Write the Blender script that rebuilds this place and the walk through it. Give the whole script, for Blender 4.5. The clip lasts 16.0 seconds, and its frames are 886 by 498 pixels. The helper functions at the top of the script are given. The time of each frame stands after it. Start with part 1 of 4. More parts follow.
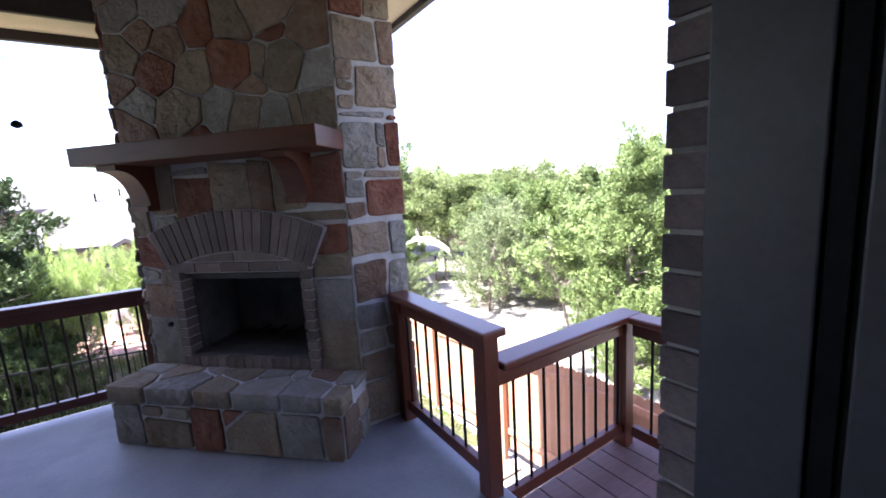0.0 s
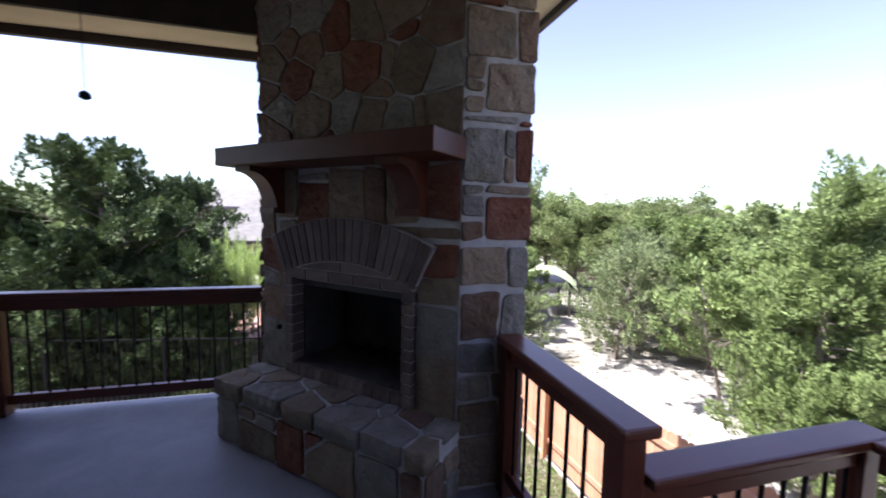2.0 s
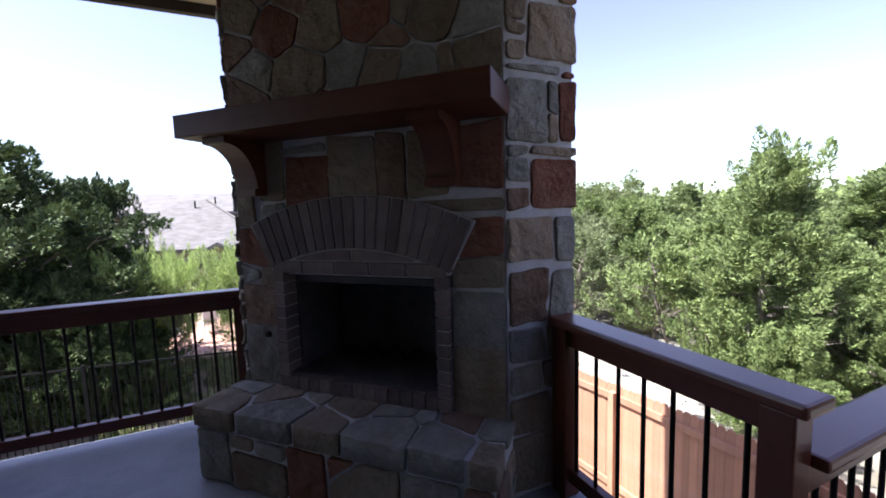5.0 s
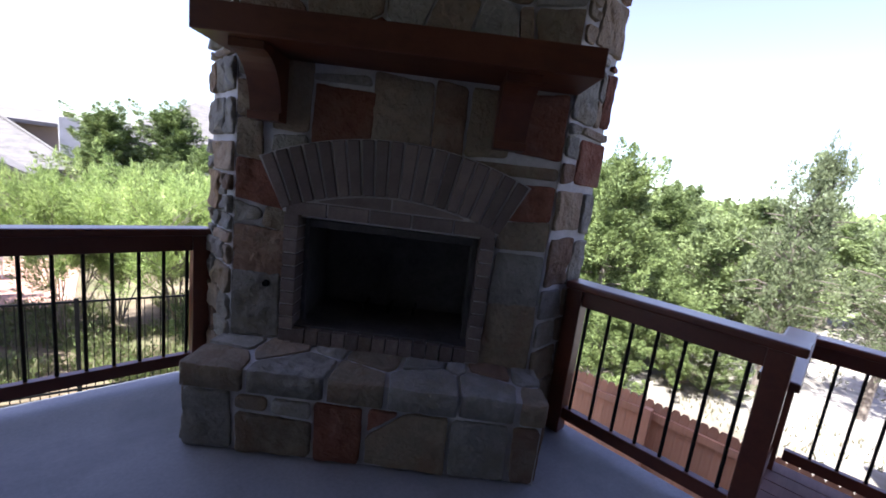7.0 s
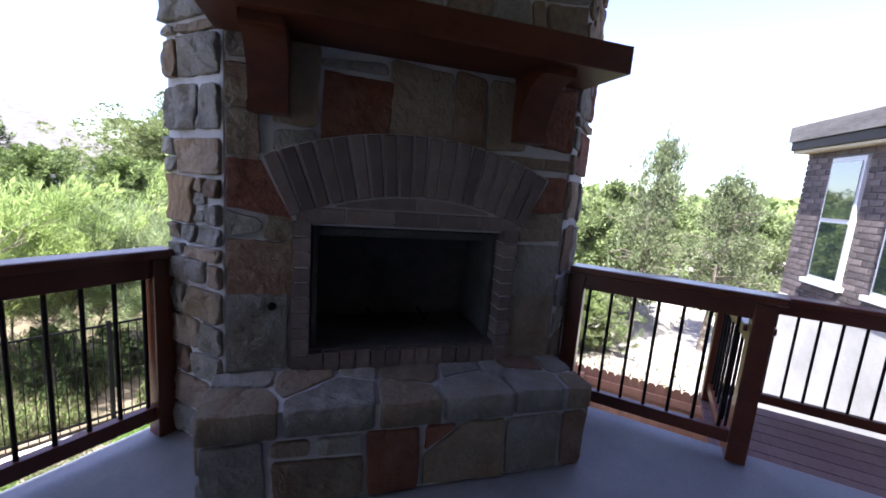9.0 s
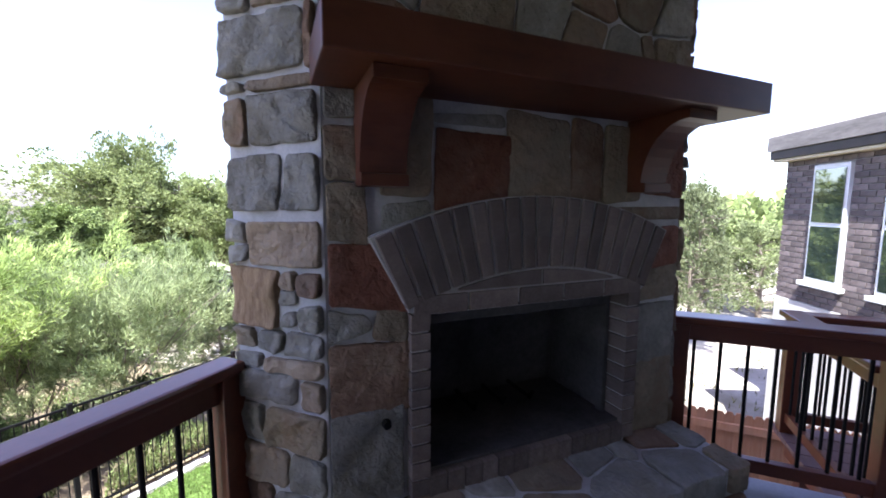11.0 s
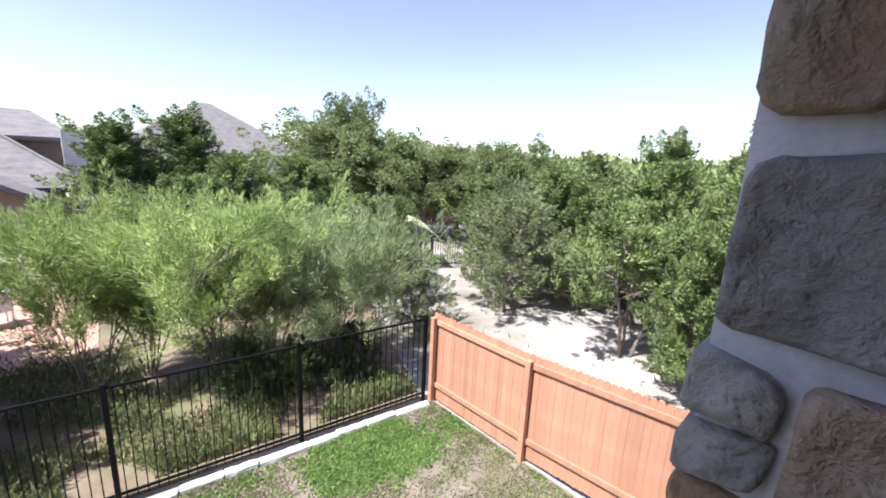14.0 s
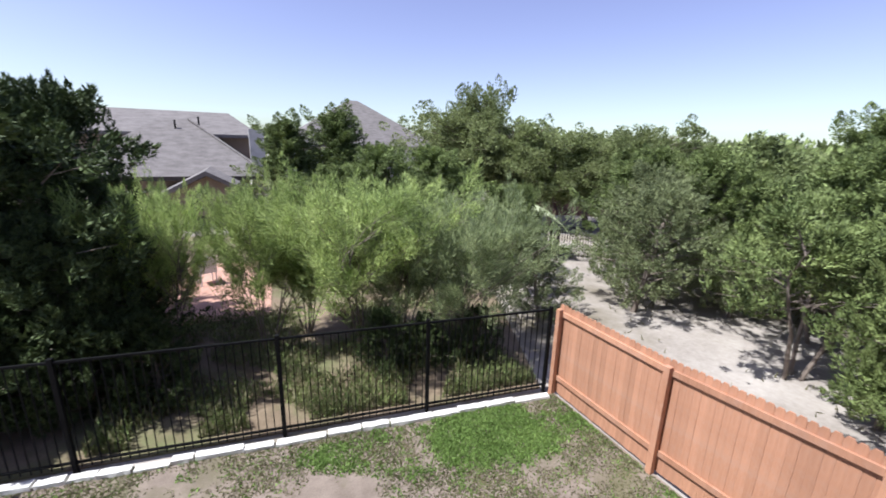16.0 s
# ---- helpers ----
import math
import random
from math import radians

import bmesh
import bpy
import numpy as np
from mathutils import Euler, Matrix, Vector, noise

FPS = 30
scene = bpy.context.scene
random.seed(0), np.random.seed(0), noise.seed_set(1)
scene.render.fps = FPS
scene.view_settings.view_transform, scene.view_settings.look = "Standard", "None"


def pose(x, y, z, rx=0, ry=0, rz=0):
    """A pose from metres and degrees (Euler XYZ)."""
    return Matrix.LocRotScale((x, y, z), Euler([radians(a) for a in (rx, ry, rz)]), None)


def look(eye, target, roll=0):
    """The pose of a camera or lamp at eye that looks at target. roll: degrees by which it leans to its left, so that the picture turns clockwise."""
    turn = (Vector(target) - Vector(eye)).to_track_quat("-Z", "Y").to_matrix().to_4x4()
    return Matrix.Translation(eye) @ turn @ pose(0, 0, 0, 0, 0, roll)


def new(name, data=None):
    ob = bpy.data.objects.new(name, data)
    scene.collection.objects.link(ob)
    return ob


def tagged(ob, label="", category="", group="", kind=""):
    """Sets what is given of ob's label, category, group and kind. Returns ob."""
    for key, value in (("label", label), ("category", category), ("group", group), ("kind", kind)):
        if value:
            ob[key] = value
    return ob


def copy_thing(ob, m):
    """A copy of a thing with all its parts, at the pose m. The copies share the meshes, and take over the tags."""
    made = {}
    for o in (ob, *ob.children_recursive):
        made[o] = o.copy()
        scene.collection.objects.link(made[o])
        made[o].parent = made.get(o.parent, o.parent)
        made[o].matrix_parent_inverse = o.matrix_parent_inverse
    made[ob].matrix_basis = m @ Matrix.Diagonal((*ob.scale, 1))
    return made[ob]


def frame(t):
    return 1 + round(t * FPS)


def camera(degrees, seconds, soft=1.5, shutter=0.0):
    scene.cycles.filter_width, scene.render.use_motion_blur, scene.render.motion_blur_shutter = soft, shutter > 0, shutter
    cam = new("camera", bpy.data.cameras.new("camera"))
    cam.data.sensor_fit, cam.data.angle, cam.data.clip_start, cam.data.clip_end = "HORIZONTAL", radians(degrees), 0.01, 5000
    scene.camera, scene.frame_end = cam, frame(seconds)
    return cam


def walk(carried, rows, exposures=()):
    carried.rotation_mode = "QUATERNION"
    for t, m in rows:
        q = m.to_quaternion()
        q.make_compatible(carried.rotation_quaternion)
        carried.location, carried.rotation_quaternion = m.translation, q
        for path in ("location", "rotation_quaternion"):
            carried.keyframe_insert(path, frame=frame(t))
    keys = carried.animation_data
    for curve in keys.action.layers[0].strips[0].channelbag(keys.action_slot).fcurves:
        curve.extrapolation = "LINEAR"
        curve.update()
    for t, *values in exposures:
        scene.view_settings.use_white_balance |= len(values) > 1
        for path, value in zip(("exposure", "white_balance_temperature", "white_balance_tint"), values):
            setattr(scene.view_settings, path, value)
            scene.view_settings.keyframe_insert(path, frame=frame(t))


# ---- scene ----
# ---- camera and walk ----
cam = camera(95.8, 16.0, 1.7, 0.25)
METRES, EYE, TURN = 5.2, 1.57, -32.8
ROWS = [
    (0.0, 0.0, 0.0, 0.0, -0.53, -8.64, 3.47),
    (0.5, 0.0109, 0.0221, -0.0004, 3.41, -7.98, 3.79),
    (1.0, 0.0139, 0.052, 0.0031, 2.14, -7.07, 2.85),
    (1.5, 0.008, 0.0782, 0.0012, 7.21, -7.77, 3.84),
    (2.0, -0.0059, 0.0881, -0.0037, 17.69, -4.96, -1.21),
    (2.5, -0.0168, 0.0853, -0.0135, 27.85, -4.97, 0.17),
    (3.0, -0.0236, 0.0825, -0.0245, 27.91, -5.96, -0.71),
    (3.5, -0.0307, 0.0865, -0.0232, 25.19, -5.47, -0.46),
    (4.0, -0.0485, 0.0999, -0.0219, 18.41, -3.94, 1.69),
    (6.5, -0.2505, 0.1303, -0.039, -4.27, -9.24, -5.21),
    (7.0, -0.2966, 0.1216, -0.0397, -11.14, -9.91, -6.92),
    (7.5, -0.3391, 0.1251, -0.0435, -16.18, -11.2, -6.07),
    (8.0, -0.373, 0.1422, -0.0472, -20.19, -10.36, -4.43),
    (8.5, -0.4036, 0.1585, -0.0519, -25.27, -10.06, -5.25),
    (11.0, -0.4979, 0.3081, -0.0184, -35.04, -6.12, -0.25),
    (11.5, -0.5062, 0.3589, -0.003, -31.77, -4.17, -1.59),
    (12.0, -0.5152, 0.4089, 0.0052, -30.31, -4.96, -1.27),
    (12.5, -0.5174, 0.4566, 0.0108, -23.76, -2.27, 0.02),
    (13.0, -0.5274, 0.4917, 0.0104, -16.82, -5.1, 0.18),
    (13.5, -0.5322, 0.5212, 0.0108, -15.44, -10.84, -1.13),
    (14.0, -0.532, 0.543, 0.0085, -10.58, -12.49, -2.75),
    (14.5, -0.5275, 0.5460, 0.0013, -7.01, -14.28, -1.56),
    (15.0, -0.5337, 0.5482, 0.0003, -5.53, -14.74, -2.09),
    (15.5, -0.5425, 0.5412, 0.0002, -0.37, -14.33, -1.99),
    (16.0, -0.5553, 0.5334, -0.0004, 6.82, -14.61, -1.59),
]
EXPOSURES = [(t, e, 5900, 11) for t, e in ((0.0, 3.2), (1.0, 2.75), (2.0, 2.1), (3.5, 1.85), (4.2, 1.95), (6.3, 2.12), (7.5, 2.4), (8.7, 2.45), (10.8, 2.6), (12.5, 2.85), (13.5, 1.88), (14.5, 1.36), (16.0, 0.95))]
walk(cam, [(t, pose(0, 0, EYE, 0, 0, TURN) @ pose(METRES * x, METRES * y, METRES * z, 90 + pitch, roll, yaw)) for t, x, y, z, yaw, pitch, roll in ROWS], EXPOSURES)

# ---- world and sun ----
SUN_AZ, SUN_EL = radians(272), radians(59)      # azimuth clockwise from +y
world = bpy.data.worlds.new("sky")
scene.world = world
world.use_nodes = True
wn, wl = world.node_tree.nodes, world.node_tree.links
sky = wn.new("ShaderNodeTexSky")
sky.sky_type, sky.sun_disc = "NISHITA", False
sky.sun_elevation, sky.sun_rotation = SUN_EL, SUN_AZ
sky.air_density, sky.dust_density, sky.ozone_density = 1.0, 0.8, 1.2
haze = wn.new("ShaderNodeHueSaturation")
haze.inputs["Hue"].default_value, haze.inputs["Saturation"].default_value = 0.535, 0.86
wl.new(sky.outputs[0], haze.inputs["Color"])
wl.new(haze.outputs[0], wn["Background"].inputs[0])
wn["Background"].inputs[1].default_value = 0.095
sun = new("sun", bpy.data.lights.new("sun", "SUN"))
sun.data.energy, sun.data.angle, sun.data.color = 4.3, radians(0.53), (1.0, 0.96, 0.90)
sun.matrix_world = look((math.sin(SUN_AZ) * 40, math.cos(SUN_AZ) * 40, math.tan(SUN_EL) * 40), (0, 0, 0))


# ---- materials ----
def ramp(nt, fac, stops):
    r = nt.nodes.new("ShaderNodeValToRGB")
    while len(r.color_ramp.elements) < len(stops):
        r.color_ramp.elements.new(0.5)
    for e, (p, c) in zip(r.color_ramp.elements, stops):
        e.position, e.color = p, (*c, 1)
    nt.links.new(fac, r.inputs[0])
    return r.outputs[0]


def texture(nt, coord, scale, detail=4.0, rough=0.6, stretch=(1, 1, 1)):
    m = nt.nodes.new("ShaderNodeMapping")
    m.inputs["Scale"].default_value = stretch
    nt.links.new(coord, m.inputs[0])
    n = nt.nodes.new("ShaderNodeTexNoise")
    n.inputs["Scale"].default_value, n.inputs["Detail"].default_value, n.inputs["Roughness"].default_value = scale, detail, rough
    nt.links.new(m.outputs[0], n.inputs["Vector"])
    return n.outputs["Fac"]


def mixed(nt, fac, a, b, mode="MIX"):
    m = nt.nodes.new("ShaderNodeMix")
    m.data_type, m.blend_type = "RGBA", mode
    for value, i in ((fac, 0), (a, 6), (b, 7)):
        if isinstance(value, (int, float)):
            m.inputs[i].default_value = value
        elif isinstance(value, tuple):
            m.inputs[i].default_value = (*value, 1)
        else:
            nt.links.new(value, m.inputs[i])
    return m.outputs[2]


def surface(name, dark, light, scale=8.0, fine=60.0, rough=0.8, bump=0.3, dist=0.004, metal=0.0, stretch=(1, 1, 1), vary=0.0, stain=None, stain_scale=1.3, spec=0.4, space="Object", trans=0.0, chip=0.0, leafy=0.0):
    """A worn surface: two scales of noise between two colours, an optional stain, a change from piece to piece and fine relief."""
    m = bpy.data.materials.new(name)
    m.use_nodes = True
    nt = m.node_tree
    b = nt.nodes["Principled BSDF"]
    co = nt.nodes.new("ShaderNodeTexCoord").outputs[space]
    big, small = texture(nt, co, scale, 5, 0.6, stretch), texture(nt, co, fine, 3, 0.6, stretch)
    both = nt.nodes.new("ShaderNodeMath")
    both.operation = "MULTIPLY_ADD"
    both.inputs[1].default_value = 0.35
    nt.links.new(small, both.inputs[0])
    half = nt.nodes.new("ShaderNodeMath")
    half.operation, half.inputs[1].default_value = "MULTIPLY", 0.65
    nt.links.new(big, half.inputs[0])
    nt.links.new(half.outputs[0], both.inputs[2])
    col = ramp(nt, both.outputs[0], [(0.34, dark), (0.66, light)])
    if stain:
        col = mixed(nt, ramp(nt, texture(nt, co, stain_scale, 6, 0.65), [(0.48, (0, 0, 0)), (0.66, (1, 1, 1))]), col, stain)
    if vary:
        info = nt.nodes.new("ShaderNodeObjectInfo")
        hsv = nt.nodes.new("ShaderNodeHueSaturation")
        mr = nt.nodes.new("ShaderNodeMapRange")
        mr.inputs[3].default_value, mr.inputs[4].default_value = 1 - vary, 1 + vary
        nt.links.new(info.outputs["Random"], mr.inputs[0])
        nt.links.new(mr.outputs[0], hsv.inputs["Value"])
        nt.links.new(col, hsv.inputs["Color"])
        col = hsv.outputs[0]
    if leafy:
        geo = nt.nodes.new("ShaderNodeNewGeometry")
        hs = nt.nodes.new("ShaderNodeHueSaturation")
        rng_v = nt.nodes.new("ShaderNodeMapRange")
        rng_v.inputs[3].default_value, rng_v.inputs[4].default_value = 1 - leafy, 1 + leafy
        nt.links.new(geo.outputs["Random Per Island"], rng_v.inputs[0])
        nt.links.new(rng_v.outputs[0], hs.inputs["Value"])
        nt.links.new(col, hs.inputs["Color"])
        col = hs.outputs[0]
    nt.links.new(col, b.inputs["Base Color"])
    b.inputs["Roughness"].default_value, b.inputs["Metallic"].default_value = rough, metal
    b.inputs["Specular IOR Level"].default_value = spec
    bp = nt.nodes.new("ShaderNodeBump")
    bp.inputs["Strength"].default_value, bp.inputs["Distance"].default_value = bump, dist
    nt.links.new(both.outputs[0], bp.inputs["Height"])
    nt.links.new(bp.outputs[0], b.inputs["Normal"])
    if chip:
        m2 = nt.nodes.new("ShaderNodeTexNoise")
        m2.inputs["Scale"].default_value, m2.inputs["Detail"].default_value, m2.inputs["Roughness"].default_value, m2.inputs["Distortion"].default_value = 19.0, 6.0, 0.6, 0.2
        nt.links.new(co, m2.inputs["Vector"])
        b2 = nt.nodes.new("ShaderNodeBump")
        b2.inputs["Strength"].default_value, b2.inputs["Distance"].default_value = 1.0, chip
        nt.links.new(m2.outputs["Fac"], b2.inputs["Height"])
        nt.links.new(bp.outputs[0], b2.inputs["Normal"])
        nt.links.new(b2.outputs[0], b.inputs["Normal"])
    if trans:
        t = nt.nodes.new("ShaderNodeBsdfTranslucent")
        nt.links.new(col, t.inputs[0])
        mx = nt.nodes.new("ShaderNodeMixShader")
        mx.inputs[0].default_value = trans
        nt.links.new(b.outputs[0], mx.inputs[1])
        nt.links.new(t.outputs[0], mx.inputs[2])
        nt.links.new(mx.outputs[0], nt.nodes["Material Output"].inputs[0])
    return m


STONE = {
    "tan": surface("stone_tan", (0.19, 0.145, 0.10), (0.31, 0.245, 0.175), 9, 45, 0.92, 0.9, 0.014, vary=0.18, stain=(0.23, 0.20, 0.155), stain_scale=5, chip=0.030),
    "grey": surface("stone_grey", (0.170, 0.166, 0.148), (0.31, 0.302, 0.266), 9, 45, 0.92, 0.9, 0.014, vary=0.18, stain=(0.20, 0.185, 0.145), stain_scale=5, chip=0.030),
    "olive": surface("stone_olive", (0.15, 0.125, 0.085), (0.25, 0.21, 0.148), 9, 45, 0.92, 0.9, 0.014, vary=0.18, stain=(0.18, 0.125, 0.08), stain_scale=5, chip=0.030),
    "rust": surface("stone_rust", (0.12, 0.045, 0.026), (0.215, 0.085, 0.05), 8, 45, 0.92, 0.9, 0.012, vary=0.2, stain=(0.18, 0.10, 0.07), stain_scale=4, chip=0.028),
    "brown": surface("stone_brown", (0.13, 0.08, 0.052), (0.225, 0.15, 0.10), 8, 45, 0.92, 0.9, 0.012, vary=0.2, stain=(0.19, 0.15, 0.11), stain_scale=4, chip=0.028),
    "band": surface("stone_banded", (0.14, 0.085, 0.045), (0.36, 0.26, 0.155), 12, 50, 0.92, 0.8, 0.008, stretch=(4, 4, 0.35)),
}
M_MORTAR = surface("mortar", (0.38, 0.38, 0.38), (0.54, 0.54, 0.54), 14, 120, 0.95, 0.7, 0.006)
M_BRICK = surface("house_brick", (0.078, 0.062, 0.060), (0.17, 0.132, 0.124), 16, 110, 0.9, 0.5, 0.004, vary=0.35, stain=(0.15, 0.125, 0.12), stain_scale=9)
M_BRICKMORTAR = surface("brick_mortar", (0.24, 0.225, 0.215), (0.34, 0.32, 0.305), 20, 140, 0.95, 0.5, 0.003)
M_FIREBRICK = surface("fireplace_brick", (0.095, 0.075, 0.065), (0.175, 0.14, 0.122), 14, 110, 0.9, 0.5, 0.004, vary=0.3)
M_FIREMORTAR = surface("fireplace_brick_mortar", (0.30, 0.285, 0.27), (0.40, 0.38, 0.36), 20, 140, 0.95, 0.5, 0.003)
M_CEDAR = surface("stained_cedar", (0.075, 0.020, 0.010), (0.155, 0.043, 0.019), 6, 40, 0.30, 0.35, 0.002, vary=0.1, stain=(0.09, 0.027, 0.013), stain_scale=3, spec=0.5)
M_MANTEL = surface("stained_mantel_wood", (0.050, 0.015, 0.008), (0.11, 0.035, 0.016), 5, 30, 0.42, 0.35, 0.002, stretch=(0.25, 1, 1), stain=(0.11, 0.036, 0.018), stain_scale=3)
M_IRON = surface("black_iron", (0.005, 0.005, 0.006), (0.011, 0.011, 0.011), 20, 120, 0.6, 0.2, 0.001, spec=0.1)
M_CONCRETE = surface("porch_concrete", (0.185, 0.193, 0.205), (0.28, 0.29, 0.305), 1.6, 60, 0.55, 0.25, 0.003, stain=(0.16, 0.168, 0.18), stain_scale=1.1)
M_DECK = surface("deck_board", (0.10, 0.055, 0.048), (0.19, 0.11, 0.095), 6, 50, 0.6, 0.4, 0.002, stretch=(0.15, 1, 1), vary=0.12)
M_FENCE = surface("stained_fence_cedar", (0.35, 0.17, 0.098), (0.51, 0.27, 0.165), 5, 30, 0.75, 0.4, 0.003, stretch=(1, 1, 0.12), vary=0.14, stain=(0.42, 0.24, 0.16), stain_scale=4)
M_CREAM = surface("cream_painted_trim", (0.55, 0.47, 0.31), (0.64, 0.56, 0.39), 4, 50, 0.6, 0.15, 0.002)
M_DARKTRIM = surface("dark_brown_trim", (0.035, 0.027, 0.022), (0.06, 0.047, 0.04), 5, 60, 0.55, 0.2, 0.002)
M_JAMB = surface("dark_door_frame_paint", (0.035, 0.035, 0.039), (0.06, 0.06, 0.066), 4, 60, 0.45, 0.15, 0.002)
M_SOOT = surface("sooty_firebox_steel", (0.028, 0.027, 0.027), (0.085, 0.08, 0.078), 6, 50, 0.7, 0.3, 0.003)
M_CEIL = surface("porch_ceiling_board", (0.22, 0.18, 0.12), (0.30, 0.25, 0.17), 4, 50, 0.7, 0.2, 0.002)
M_PLASTER = surface("interior_plaster", (0.40, 0.36, 0.30), (0.48, 0.43, 0.36), 4, 60, 0.85, 0.15, 0.002)
M_LAWN = surface("dry_lawn_soil", (0.15, 0.118, 0.093), (0.27, 0.22, 0.178), 2.6, 45, 1.0, 0.9, 0.03, stain=(0.13, 0.12, 0.065), stain_scale=0.8)
M_LITTER = surface("leaf_litter_soil", (0.11, 0.08, 0.05), (0.26, 0.20, 0.135), 1.5, 30, 1.0, 0.8, 0.02, stain=(0.13, 0.14, 0.06), stain_scale=0.7)
M_PATIO = surface("terracotta_patio", (0.40, 0.22, 0.16), (0.52, 0.32, 0.24), 1.5, 20, 0.9, 0.3, 0.004)
M_GROUND = surface("caliche_ground", (0.26, 0.228, 0.195), (0.42, 0.38, 0.335), 0.6, 9, 1.0, 0.8, 0.02, stain=(0.18, 0.155, 0.11), stain_scale=0.22)
M_KERB = surface("white_limestone_block", (0.55, 0.53, 0.48), (0.78, 0.76, 0.71), 6, 50, 0.9, 0.6, 0.008, vary=0.08)
M_BARK = surface("juniper_bark", (0.12, 0.095, 0.075), (0.27, 0.225, 0.185), 9, 60, 0.95, 0.8, 0.01, stretch=(1, 1, 0.2))
M_ROOF = surface("grey_shingle_roof", (0.115, 0.104, 0.097), (0.215, 0.196, 0.184), 1.6, 11, 0.95, 0.5, 0.01, stretch=(1, 1, 4))
M_STUCCO = surface("tan_stucco", (0.22, 0.165, 0.125), (0.30, 0.235, 0.18), 1.0, 30, 0.95, 0.4, 0.006)
M_LIME = surface("pale_stucco_base", (0.44, 0.42, 0.39), (0.58, 0.56, 0.53), 1.5, 40, 0.95, 0.4, 0.006, stain=(0.40, 0.38, 0.345), stain_scale=1.0)
M_WHITE = surface("white_window_vinyl", (0.70, 0.70, 0.68), (0.80, 0.80, 0.78), 4, 60, 0.4, 0.1, 0.001)


def leaf_material(name, dark, light, trans=0.42):
    return surface(name, dark, light, 1.4, 9.0, 0.65, 0.0, 0.001, vary=0.12, trans=trans, spec=0.25, leafy=0.38)


LEAF = {
    "juniper": leaf_material("juniper_foliage", (0.050, 0.078, 0.022), (0.28, 0.34, 0.12), 0.14),
    "dark": leaf_material("dark_juniper_foliage", (0.020, 0.035, 0.012), (0.12, 0.16, 0.055), 0.08),
    "grey": leaf_material("grey_green_foliage", (0.09, 0.115, 0.05), (0.25, 0.28, 0.13), 0.2),
    "open": leaf_material("sparse_tree_foliage", (0.085, 0.105, 0.05), (0.23, 0.26, 0.13), 0.18),
    # juniper leaves again, with distant haze and strong light put into the colour
    "hazy": leaf_material("haze_paled_juniper_foliage", (0.10, 0.135, 0.05), (0.31, 0.36, 0.15), 0.25),
    "oak": leaf_material("live_oak_foliage", (0.13, 0.165, 0.06), (0.28, 0.315, 0.135)),
    "willow": leaf_material("bright_willow_foliage", (0.15, 0.22, 0.06), (0.56, 0.65, 0.24), 0.45),
    "sage": leaf_material("pale_sage_foliage", (0.16, 0.21, 0.09), (0.50, 0.56, 0.29), 0.45),
    "grass": leaf_material("green_grass", (0.13, 0.21, 0.05), (0.26, 0.37, 0.11)),
    "dry": leaf_material("dry_grass", (0.14, 0.14, 0.07), (0.29, 0.265, 0.15)),
}

M_GLASS = bpy.data.materials.new("window_glass")
M_GLASS.use_nodes = True
gb = M_GLASS.node_tree.nodes["Principled BSDF"]
gb.inputs["Base Color"].default_value = (0.02, 0.03, 0.03, 1)
gb.inputs["Roughness"].default_value, gb.inputs["Specular IOR Level"].default_value = 0.03, 1.0
gb.inputs["IOR"].default_value = 2.2


# ---- mesh helpers ----
UPWARD = Vector((0, 0, 1))


def part(name, bm, material, parent=None, label="", at=None):
    """Link a bmesh as one mesh object, under a thing if one is given."""
    me = bpy.data.meshes.new(name)
    bm.to_mesh(me)
    bm.free()
    me.materials.append(material)
    ob = new(name, me)
    if parent:
        ob.parent = parent
    if at is not None:
        ob.matrix_basis = at
    if label:
        ob["label"] = label
    return ob


def shared(name, me, parent, at):
    ob = new(name, me)
    ob.parent = parent
    ob.matrix_basis = at
    return ob


def empty(name, at=None, label="", category="", group="", kind=""):
    ob = new(name)
    ob.empty_display_size = 0.1
    if at is not None:
        ob.matrix_basis = at
    return tagged(ob, label, category, group, kind)


def box(x0, x1, y0, y1, z0, z1, bevel=0.0, bm=None):
    bm = bm or bmesh.new()
    vs = [bm.verts.new((x, y, z)) for z in (z0, z1) for y in (y0, y1) for x in (x0, x1)]
    faces = [bm.faces.new([vs[i] for i in q]) for q in ((0, 2, 3, 1), (4, 5, 7, 6), (0, 1, 5, 4), (2, 6, 7, 3), (0, 4, 6, 2), (1, 3, 7, 5))]
    if bevel:
        bmesh.ops.bevel(bm, geom=list({e for f in faces for e in f.edges}), offset=bevel, segments=2, profile=0.6, affect="EDGES")
    return bm


def prism(points, z0, z1, bevel=0.0, axis="z"):
    """A polygon (counter-clockwise) drawn out from z0 to z1; axis y puts the polygon in x and z."""
    bm = bmesh.new()
    put = (lambda p, h: (p[0], p[1], h)) if axis == "z" else (lambda p, h: (p[0], h, p[1]))
    lo, hi = [bm.verts.new(put(p, z0)) for p in points], [bm.verts.new(put(p, z1)) for p in points]
    n = len(points)
    bm.faces.new(lo[::-1]), bm.faces.new(hi)
    for i in range(n):
        bm.faces.new((lo[i], lo[(i + 1) % n], hi[(i + 1) % n], hi[i]))
    bmesh.ops.recalc_face_normals(bm, faces=bm.faces)
    if bevel:
        bmesh.ops.bevel(bm, geom=list(bm.edges), offset=bevel, segments=2, profile=0.6, affect="EDGES")
    return bm


